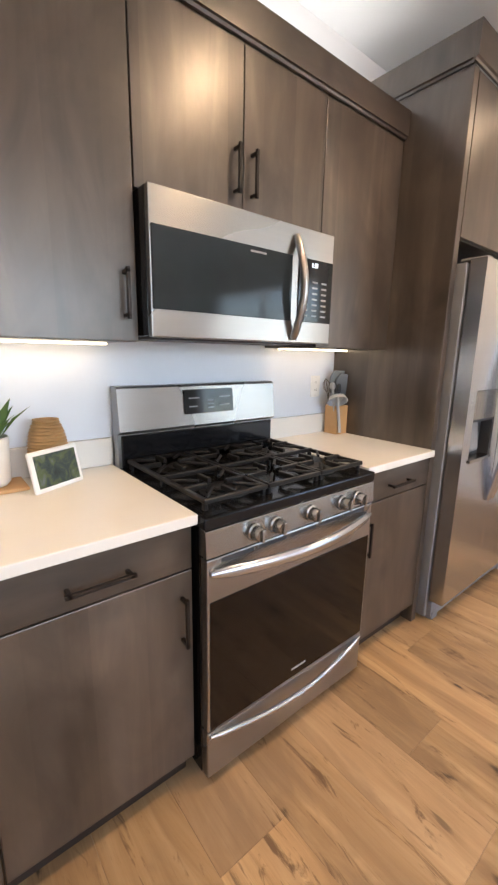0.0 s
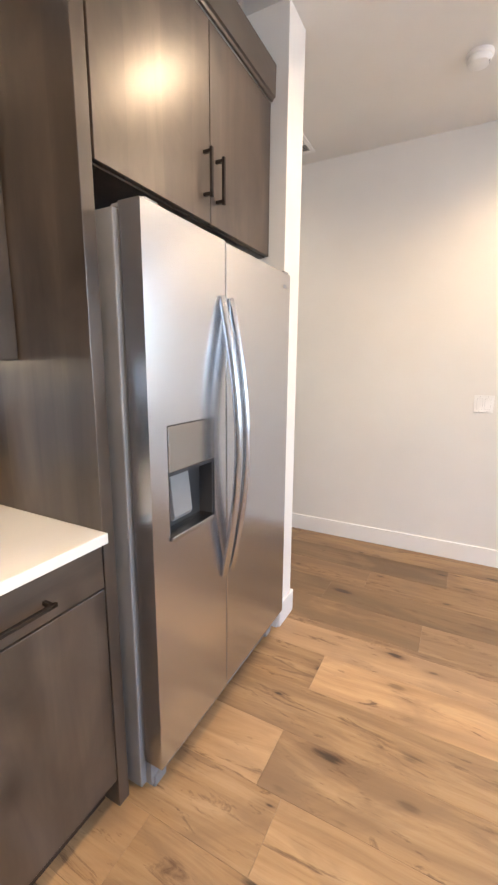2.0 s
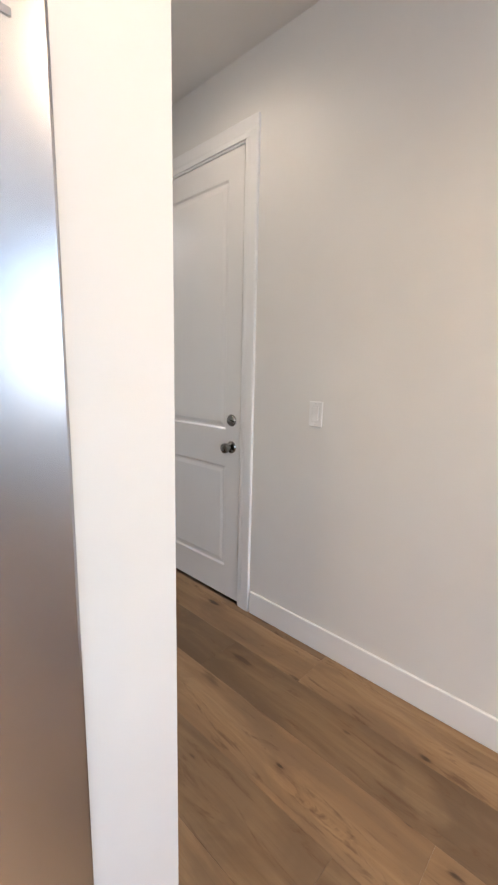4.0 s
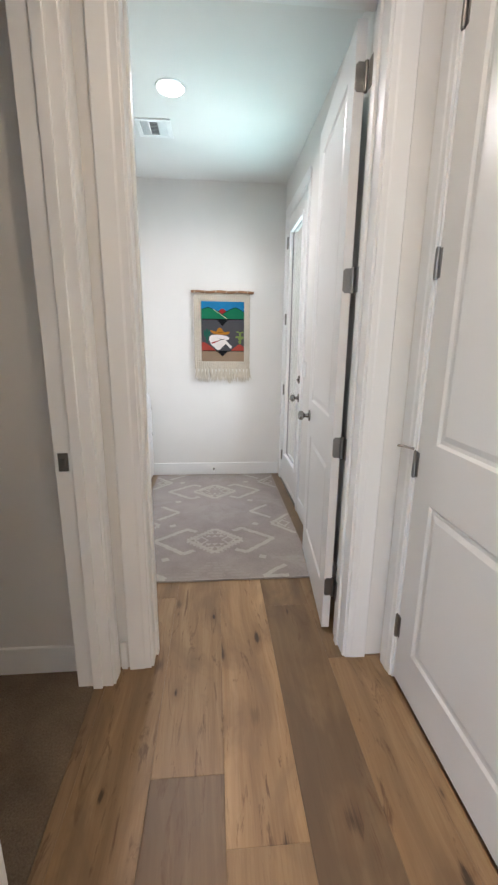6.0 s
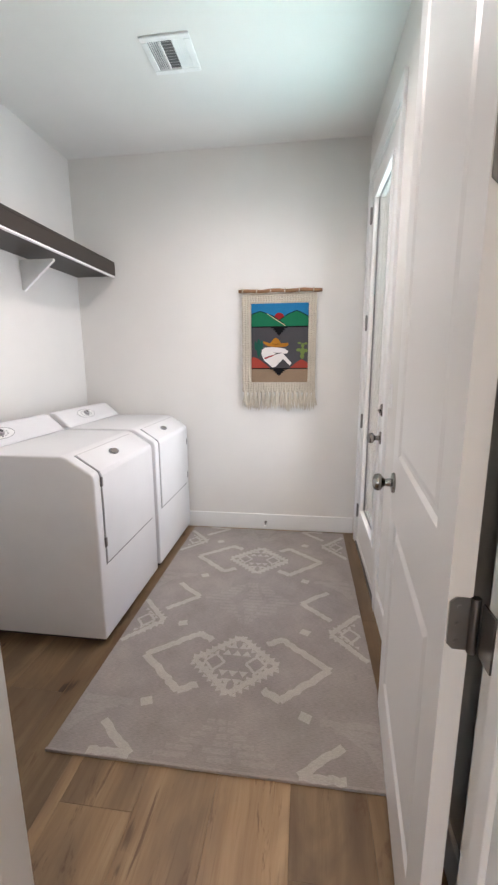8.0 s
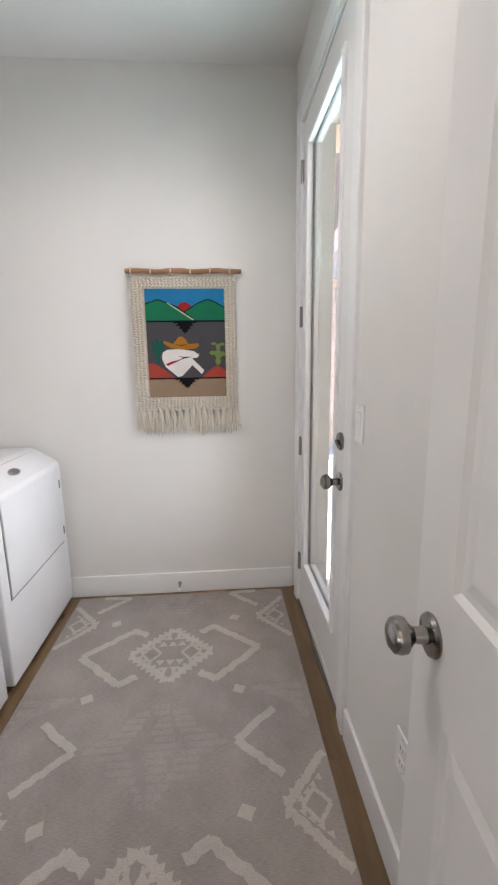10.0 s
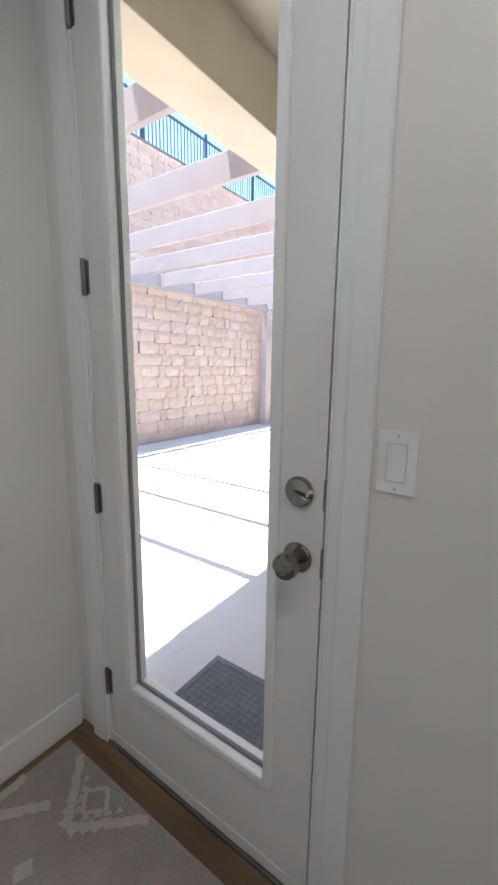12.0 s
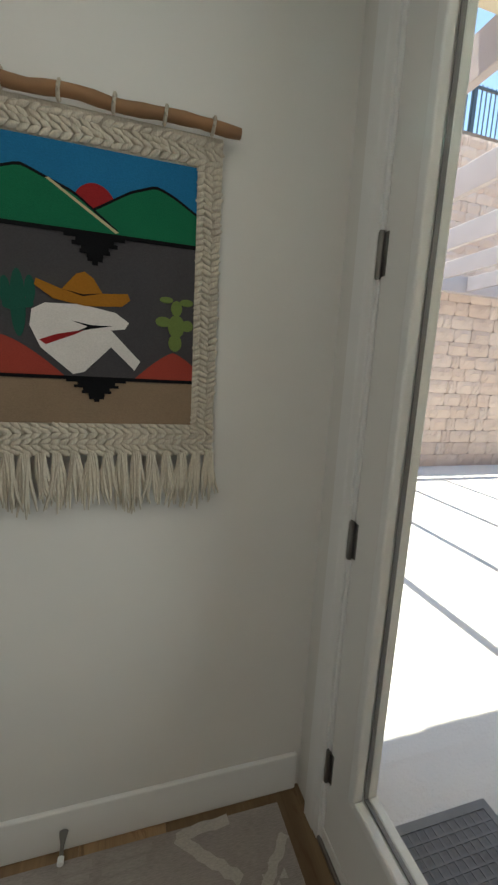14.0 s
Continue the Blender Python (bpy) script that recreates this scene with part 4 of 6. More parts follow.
def microwave():
    x0, x1, y, z0, z1 = 1.606, 2.370, 2.660, 1.374, 1.778
    c = thing("microwave", (1.99, 2.86, z0), "stainless over-range microwave with dark window and clock", "microwave")
    part("body", solid((x0, x1, y + 0.024, WALL_FACE - 0.003, z0 + 0.008, z1), bevel=0.003), BLACK, c, "black case")
    part("grease_filter", solid((x0 + 0.05, x1 - 0.05, y + 0.07, 2.98, z0, z0 + 0.008)), DARK, c)
    front = part("front", solid((x0, x1, y, y + 0.022, z0 + 0.004, z1), bevel=0.004), STEEL, c, "stainless front")
    part("window", solid((x0 + 0.006, 2.150, y - 0.004, y + 0.002, z0 + 0.082, z1 - 0.100), bevel=0.001, seg=1), MWGLASS, front, "dark grey door glass")
    part("control_panel", solid((2.184, x1 - 0.004, y - 0.004, y + 0.002, z0 + 0.082, z1 - 0.100), bevel=0.001, seg=1), BLKGLASS, front, "black glass keypad")
    bm = bmesh.new()
    for r in range(7):
        for k in range(3):
            box(bm, 2.205 + k * 0.050, 2.233 + k * 0.050, y - 0.0052, y - 0.004, z0 + 0.102 + r * 0.020, z0 + 0.108 + r * 0.020)
    part("keys", bm, PRINT, front, "rows of grey key marks")["kind"] = "stuff"
    part("mark", solid((1.958, 2.026, y - 0.0052, y - 0.004, z1 - 0.119, z1 - 0.113)), GREYP, front)
    cu = bpy.data.curves.new("clock", "FONT")
    cu.body, cu.size, cu.extrude = "1:37", 0.021, 0.0004
    tx = new("clock", cu)
    tx.data.materials.append(CLOCK)
    tx.parent = front
    tx.matrix_basis = Matrix.Translation(Vector((2.246, y - 0.0055, z1 - 0.128)) - ORIGIN[front.name]) @ pose(0, 0, 0, 90, 0, 0)
    bar = arc_points((2.166, y - 0.004, z0 + 0.018), (2.166, y - 0.004, z1 - 0.035), (0, -0.048, 0), 16)
    part("handle", tube(bar, [0.012] + [0.014] * 15 + [0.012], 14), STEEL, front, "bowed steel handle", True)


microwave()


def fridge():
    x0, x1, yf = 2.972, 3.926, 2.345
    c = thing("refrigerator", (3.45, 2.74, 0), "stainless side-by-side refrigerator with ice and water dispenser", "refrigerator")
    part("body", solid((x0 - 0.012, x1 - 0.003, 2.422, 3.03, 0.02, 1.735), bevel=0.004), GREYP, c, "grey case")
    split = 3.366
    z0, z1 = 0.118, 1.748
    dx0, dx1, dz0, dz1 = 3.045, 3.288, 0.848, 1.190
    bm = bmesh.new()
    cols, rows = (x0, dx0, dx1, split - 0.004), (z0, dz0, dz1, z1)
    for i in range(3):
        for j in range(3):
            box(bm, cols[i], cols[i + 1], yf + (0.062 if i == j == 1 else 0.0), yf + 0.068, rows[j], rows[j + 1])
    bmesh.ops.remove_doubles(bm, verts=bm.verts[:], dist=0.0003)
    left = part("freezer_door", bm, STEELV, c, "stainless freezer door")
    right = part("fridge_door", solid((split + 0.002, x1, yf, yf + 0.068, z0, z1), bevel=0.006), STEELV, c, "stainless fridge door")
    part("badge", solid((3.842, 3.868, yf - 0.0015, yf, 1.683, 1.697), (3.872, 3.885, yf - 0.0015, yf, 1.686, 1.694)), PRINT, right)
    part("control_face", solid((dx0 + 0.003, dx1 - 0.003, yf - 0.002, yf + 0.02, 1.052, dz1 - 0.003), bevel=0.003), STEEL, left, "grey dispenser panel")
    niche = part("niche", solid((dx0 + 0.002, dx0 + 0.010, yf + 0.004, yf + 0.062, dz0, 1.052), (dx1 - 0.010, dx1 - 0.002, yf + 0.004, yf + 0.062, dz0, 1.052), (dx0 + 0.010, dx1 - 0.010, yf + 0.055, yf + 0.061, dz0, 1.052), (dx0 + 0.010, dx1 - 0.010, yf + 0.004, yf + 0.055, 1.040, 1.052)), DARK, left, "dark dispenser niche")
    part("paddle", prism([(yf + 0.055, 1.03), (yf + 0.035, 1.03), (yf + 0.020, 0.90), (yf + 0.030, 0.885), (yf + 0.055, 0.90)], "x", dx0 + 0.05, dx1 - 0.10, 0.002, 1), GREYP, niche, "grey paddle")
    part("tray", solid((dx0 + 0.004, dx1 - 0.004, yf - 0.010, yf + 0.055, dz0 - 0.004, dz0 + 0.012), bevel=0.003), STEEL, left, "steel drip tray")
    for hx, door in ((split - 0.028, left), (split + 0.030, right)):
        bar = arc_points((hx, yf - 0.004, 0.60), (hx, yf - 0.004, 1.575), (0, -0.062, 0), 22)
        part("handle", tube(bar, [0.010] + [0.0145] * 21 + [0.010], 14), STEELV, door, "long bowed steel handle", True)
    part("base_grille", solid((x0 + 0.01, x1 - 0.01, 2.40, 2.43, 0.018, 0.108), bevel=0.003), GREYP, c, "grey base grille")
    for fx in (x0 + 0.05, x1 - 0.06):
        part("foot", solid((fx - 0.03, fx + 0.03, 2.395, 2.45, 0.0, 0.045), bevel=0.006), GREYP, c, "grey levelling foot")
    for fx in (x0 + 0.03, x1 - 0.05):
        part("top_hinge", solid((fx, fx + 0.05, yf + 0.01, 2.47, 1.748, 1.760), bevel=0.004), GREYP, c)


fridge()


def utensil_holder():
    c = thing("utensil_holder", (2.852, 2.985, 0.914), "square pale wood block full of kitchen utensils", "utensil holder")
    s = 0.043
    X, Y, Z = 2.850, 2.985, 0.9145
    part("cup", solid((X - s, X + s, Y - s, Y - s + 0.008, Z, Z + 0.155), (X - s, X + s, Y + s - 0.008, Y + s, Z, Z + 0.155), (X - s, X - s + 0.008, Y - s + 0.008, Y + s - 0.008, Z, Z + 0.155),
                       (X + s - 0.008, X + s, Y - s + 0.008, Y + s - 0.008, Z, Z + 0.155), (X - s + 0.008, X + s - 0.008, Y - s + 0.008, Y + s - 0.008, Z, Z + 0.008)), BAMBOO, c, "pale wood cup")

    def tool(name, foot, top, mat_, head=None, r=0.0055, label=""):
        t = part(name, tube([foot, top], r, 8), mat_, c, label, True)
        if head is not None:
            part("head", head, mat_, t, "", True)
    turn = Matrix.Translation((X + 0.030, Y - 0.010, Z + 0.265)) @ pose(0, 0, 0, 4, 10, -25) @ Matrix.Scale(1.2, 4)
    bm = prism([(-0.034, -0.045), (0.034, -0.045), (0.040, 0.020), (0.022, 0.050), (-0.022, 0.050), (-0.040, 0.020)], "y", -0.004, 0.004, 0.003, 2)
    bmesh.ops.transform(bm, matrix=turn, verts=bm.verts[:])
    tool("spatula", (X + 0.012, Y, Z + 0.02), (X + 0.028, Y - 0.010, Z + 0.225), SILICONE, bm, 0.006, "grey silicone turner")
    bm = lathe([(0, -0.04), (0.018, -0.034), (0.027, -0.012), (0.026, 0.012), (0.016, 0.034), (0, 0.04)], (0, 0, 0), "z", 16)
    bmesh.ops.transform(bm, matrix=Matrix.Translation((X + 0.004, Y + 0.020, Z + 0.245)) @ pose(0, 0, 0, 8, 4, 0) @ Matrix.Diagonal((1, 0.35, 1, 1)), verts=bm.verts[:])
    tool("spoon", (X, Y + 0.01, Z + 0.02), (X + 0.004, Y + 0.020, Z + 0.215), SILICONE, bm, 0.006, "grey silicone spoon")
    bm = lathe([(0, 0), (0.030, 0.008), (0.040, 0.026), (0.037, 0.027), (0.026, 0.012), (0, 0.006)], (0, 0, 0), "z", 18)
    bmesh.ops.transform(bm, matrix=Matrix.Translation((X - 0.050, Y - 0.036, Z + 0.212)) @ pose(0, 0, 0, 150, 20, 0) @ Matrix.Scale(1.4, 4), verts=bm.verts[:])
    tool("ladle", (X - 0.030, Y - 0.056, Z + 0.012), (X - 0.050, Y - 0.040, Z + 0.215), GREYL, bm, 0.008, "light grey ladle with thick handle")
    # turner with a broad rounded blade
    bm = prism([(-0.040, -0.055), (0.026, -0.055), (0.046, -0.020), (0.046, 0.035), (0.024, 0.056), (-0.036, 0.052), (-0.050, 0.020), (-0.050, -0.025)], "y", -0.004, 0.004, 0.003, 2)
    bmesh.ops.transform(bm, matrix=Matrix.Translation((X + 0.024, Y + 0.012, Z + 0.278)) @ pose(0, 0, 0, 3, 6, -18) @ Matrix.Diagonal((1.25, 1, 1.15, 1)), verts=bm.verts[:])
    tool("turner", (X - 0.004, Y + 0.012, Z + 0.02), (X + 0.016, Y + 0.014, Z + 0.225), SILICONE, bm, 0.0065, "broad grey silicone turner")
    # whisk with a wire loop
    w = part("whisk", tube([(X - 0.015, Y + 0.01, Z + 0.02), (X - 0.048, Y + 0.024, Z + 0.215)], 0.006, 8), STEEL, c, "steel whisk", True)
    for k in range(4):
        ang = math.pi * k / 4
        loop = [(X - 0.048 - 0.020 * s + 0.022 * math.sin(math.pi * s) * math.cos(ang) * sgn, Y + 0.024 + 0.006 * s + 0.022 * math.sin(math.pi * s) * math.sin(ang) * sgn, Z + 0.215 + 0.085 * s) for sgn, s in [(1, q / 6) for q in range(7)] + [(-1, q / 6) for q in range(5, -1, -1)]]
        part("wire", tube(loop, 0.0012, 5), STEEL, w, "", True)
    tool("masher", (X - 0.012, Y - 0.012, Z + 0.02), (X - 0.068, Y - 0.020, Z + 0.255), GREYL, lathe([(0, 0), (0.014, 0.0), (0.017, 0.012), (0.012, 0.030), (0, 0.034)], (X - 0.069, Y - 0.020, Z + 0.248), "z", 14), 0.0065, "light grey handle with a rounded end")
    tool("serving_fork", (X + 0.005, Y - 0.02, Z + 0.02), (X - 0.014, Y - 0.02, Z + 0.245), DARK, lathe([(0, 0), (0.013, 0.004), (0.014, 0.030), (0.007, 0.046), (0, 0.048)], (X - 0.0145, Y - 0.02, Z + 0.226), "z", 14), 0.007, "black handled fork")
    tool("tongs", (X + 0.02, Y + 0.02, Z + 0.02), (X + 0.030, Y + 0.028, Z + 0.24), STEEL, None, 0.005, "steel tongs")


utensil_holder()


def display_frame():
    c = thing("photo_display", (1.40, 2.92, 0.914), "small white digital display showing a green mountain view", "display")
    m = Matrix.Translation((1.385, 2.872, 0.915)) @ pose(0, 0, 0, -12, 0, 27)
    bm = solid((-0.090, 0.090, 0.0, 0.014, 0.0, 0.128), bevel=0.006)
    bmesh.ops.transform(bm, matrix=m, verts=bm.verts[:])
    case = part("case", bm, PLASTICW, c)
    pic = Mat("screen_picture", (0.05, 0.07, 0.05), 0.15)
    v = pic.coords(shift=False)
    n = pic.noise(v, 22, 5, 0.6, 0.8)
    col = pic.ramp(n, (0.30, (0.010, 0.014, 0.018)), (0.48, (0.022, 0.034, 0.034)), (0.58, (0.045, 0.065, 0.030)), (0.72, (0.080, 0.095, 0.115)))
    pic.colour(col)
    pic.wire(col, pic.b.inputs["Emission Color"])
    pic.set("Emission Strength", 0.12)
    bm = solid((-0.076, 0.076, -0.0015, 0.001, 0.014, 0.114))
    bmesh.ops.transform(bm, matrix=m, verts=bm.verts[:])
    part("screen", bm, pic.m, case, "lit landscape picture")
    bm = prism([(0.018, 0.0), (0.046, 0.0), (0.034, 0.062), (0.030, 0.062)], "x", -0.05, 0.05, 0.003)
    bmesh.ops.transform(bm, matrix=Matrix.Translation((1.385, 2.872, 0.9145)) @ pose(0, 0, 0, 0, 0, 27), verts=bm.verts[:])
    part("stand", bm, GREYL, c)


display_frame()


def counter_decor():
    c = thing("rattan_vase", (1.378, 2.983, 0.914), "ribbed round rattan vase on the counter", "vase")
    prof = [(0.0, 0.0), (0.050, 0.0)]
    for i in range(18):
        z = 0.010 + i * 0.0105
        r = 0.050 + 0.010 * math.sin(math.pi * min(1, (i + 3) / 18)) - 0.012 * max(0, (i - 13) / 4) ** 2
        prof += [(r, z), (r + 0.004, z + 0.004), (r, z + 0.008)]
    prof += [(0.040, 0.203), (0.034, 0.200), (0.034, 0.12), (0.0, 0.12)]
    part("body", lathe(prof, (1.378, 2.983, 0.9145), "z", 28), RATTAN, c, "", True)
    t = thing("wood_tray", (1.25, 2.97, 0.914), "pale wooden tray under the vase and pot", "tray")
    part("board", solid((1.06, 1.300, 2.90, 3.035, 0.9142, 0.926), bevel=0.004), BAMBOO, t)
    p = thing("plant_pot", (1.20, 2.985, 0.926), "white ceramic pot with a small green plant", "potted plant")
    part("pot", lathe([(0.0, 0.0), (0.055, 0.0), (0.064, 0.010), (0.069, 0.145), (0.066, 0.150), (0.060, 0.146), (0.056, 0.12), (0.0, 0.12)], (1.20, 2.985, 0.9265), "z", 32), CERAMIC, p, "white ribbed pot", True)
    rng = random.Random(5)
    for i in range(22):
        a, up = rng.uniform(0, 6.28), rng.uniform(0.05, 0.15)
        out = rng.uniform(0.03, 0.12)
        base = Vector((1.20 + 0.03 * math.cos(a), 2.985 + 0.02 * math.sin(a), 1.05))
        tip = base + Vector((out * math.cos(a), 0.45 * out * math.sin(a), up))
        side = (tip - base).cross(Vector((0.3, 0.2, 1))).normalized() * rng.uniform(0.010, 0.018)
        bm = bmesh.new()
        mid = base.lerp(tip, 0.55) + Vector((0, 0, 0.015))
        vs = [bm.verts.new(q) for q in (base, mid - side, mid + Vector((0, 0, 0.004)), mid + side, tip)]
        bm.faces.new((vs[0], vs[1], vs[2]))
        bm.faces.new((vs[0], vs[2], vs[3]))
        bm.faces.new((vs[1], vs[4], vs[2]))
        bm.faces.new((vs[2], vs[4], vs[3]))
        part("leaf", bm, LEAF, p)


counter_decor()


# ---- plates, detectors, vents and ceiling lamps ----
def wall_plate(axis, face, out, u, z, gangs, name, label, kind):
    """A white wall plate with rockers or sockets, standing proud of a wall face."""
    w = 0.070 + 0.046 * (gangs - 1)

    def lay(u0, u1, d0, d1, z0, z1):
        lo, hi = sorted((face + out * d0, face + out * d1))
        return (lo, hi, u0, u1, z0, z1) if axis == "x" else (u0, u1, lo, hi, z0, z1)
    mid = (face, u, z) if axis == "x" else (u, face, z)
    c = thing(name, mid, label, kind)
    part("plate", solid(lay(u - w / 2, u + w / 2, 0.0, 0.006, z - 0.057, z + 0.057), bevel=0.0025), PLASTICW, c)
    for g in range(gangs):
        gu = u - w / 2 + 0.035 + 0.046 * g
        if kind == "switch":
            # grey plate behind the rocker paints the shaded gap round it
            part("rocker_frame", solid(lay(gu - 0.0178, gu + 0.0178, 0.0055, 0.0064, z - 0.0353, z + 0.0353)), SEAM, c, "thin grey line painting the shade round the rocker")
            part("rocker", solid(lay(gu - 0.0165, gu + 0.0165, 0.004, 0.0085, z - 0.034, z + 0.034), bevel=0.0015), PLASTICW, c)
        else:
            for dz in (-0.020, 0.020):
                s = part("socket", solid(lay(gu - 0.017, gu + 0.017, 0.004, 0.0075, z + dz - 0.014, z + dz + 0.014), bevel=0.003), PLASTICW, c)
                part("slots", solid(lay(gu - 0.007, gu - 0.005, 0.007, 0.0078, z + dz - 0.004, z + dz + 0.006), lay(gu + 0.005, gu + 0.007, 0.007, 0.0078, z + dz - 0.004, z + dz + 0.006)), DARK, s)
        for dz in (-0.048, 0.048):
            part("screw", solid(lay(gu - 0.0025, gu + 0.0025, 0.0055, 0.0066, z + dz - 0.0025, z + dz + 0.0025), bevel=0.001, seg=1), SEAM, c)


wall_plate("x", 5.255, -1, 2.853, 1.150, 1, "light_switch", "white rocker light switch on the hall wall", "switch")
wall_plate("x", 5.255, -1, 1.495, 1.118, 2, "light_switch", "white double rocker light switch on the wall", "switch")
wall_plate("x", 5.205, -1, 5.765, 1.152, 1, "light_switch", "white rocker light switch beside the glazed door", "switch")
wall_plate("x", 5.205, -1, 5.375, 0.395, 1, "wall_outlet", "white wall outlet near the floor", "outlet")
wall_plate("y", 3.059, -1, 2.745, 1.170, 1, "wall_outlet", "white outlet on the splashback behind the utensils", "outlet")


def ceiling_vent(x0, x1, y0, y1, z, label):
    c = thing("ceiling_vent", ((x0 + x1) / 2, (y0 + y1) / 2, z), label, "vent")
    f = 0.028
    part("frame", solid((x0, x1, y0, y0 + f, z - 0.010, z), (x0, x1, y1 - f, y1, z - 0.010, z), (x0, x0 + f, y0 + f, y1 - f, z - 0.010, z), (x1 - f, x1, y0 + f, y1 - f, z - 0.010, z), bevel=0.003), PLASTICW, c)
    part("backing", solid((x0 + f, x1 - f, y0 + f, y1 - f, z - 0.002, z - 0.0005)), GREYP, c, "dark duct behind the slats")
    third = (x1 - x0 - 2 * f) / 3
    for k in range(3):
        a, b = x0 + f + k * third + 0.004, x0 + f + (k + 1) * third - 0.004
        part("bar", solid((b + 0.001, b + 0.007, y0 + f, y1 - f, z - 0.010, z - 0.003)), PLASTICW, c)
        if k == 1:
            n = max(3, int((y1 - y0 - 2 * f) / 0.017))
            for i in range(n):
                yy = y0 + f + (i + 0.5) * (y1 - y0 - 2 * f) / n
                part("slat", prism([(yy - 0.005, z - 0.009), (yy - 0.003, z - 0.009), (yy + 0.006, z - 0.003), (yy + 0.004, z - 0.003)], "x", a, b), PLASTICW, c)
        else:
            for i in range(5):
                xx = a + (i + 0.5) * (b - a) / 5
                s = -1 if k == 0 else 1
                part("slat", prism([(xx - s * 0.005, z - 0.009), (xx - s * 0.003, z - 0.009), (xx + s * 0.006, z - 0.003), (xx + s * 0.004, z - 0.003)], "y", y0 + f, y1 - f), PLASTICW, c)


ceiling_vent(4.030, 4.262, 5.842, 6.082, LAUNDRY_CEILING, "white ceiling air register in the laundry room")
ceiling_vent(4.75, 5.10, 2.665, 2.925, KITCHEN_CEILING, "white ceiling air register in the hall")


def downlight(x, y, z, mat_, r=0.075, drop=0.004):
    c = thing("recessed_light", (x, y, z), "round white recessed ceiling light, lit", "ceiling light", "ceiling lights")
    part("trim_ring", lathe([(r, 0.0), (r + 0.016, 0.0), (r + 0.014, 0.006), (r, 0.008)], (x, y, z), "z", 32, -1), PLASTICW, c, "", True)
    part("lens", lathe([(0.0, 0.001), (r - 0.001, 0.001), (r - 0.001, drop), (0.0, drop + 0.002)], (x, y, z), "z", 32, -1), mat_, c, "glowing lens", True)


# fixtures, also for the added kitchen lamps that are out of view
for lx, ly in KITCHEN_LIGHTS + HALL_LIGHTS:
    downlight(lx, ly, KITCHEN_CEILING, BULB, 0.072, 0.012)
downlight(4.30, 5.50, LAUNDRY_CEILING, BULBC, 0.072, 0.012)

smoke = thing("smoke_detector", (4.62, 1.70, KITCHEN_CEILING), "round white smoke detector on the ceiling", "smoke detector")
part("base", lathe([(0, 0), (0.060, 0), (0.060, 0.012), (0.055, 0.016), (0, 0.016)], (4.62, 1.70, KITCHEN_CEILING), "z", 32, -1), PLASTICW, smoke, "", True)
part("cover", lathe([(0, 0.016), (0.052, 0.016), (0.053, 0.022), (0.046, 0.042), (0.030, 0.048), (0, 0.049)], (4.62, 1.70, KITCHEN_CEILING), "z", 32, -1), PLASTICW, smoke, "", True)
part("sensor_slot", solid((4.604, 4.630, 1.655, 1.662, 2.757, 2.7605)), DARK, smoke)


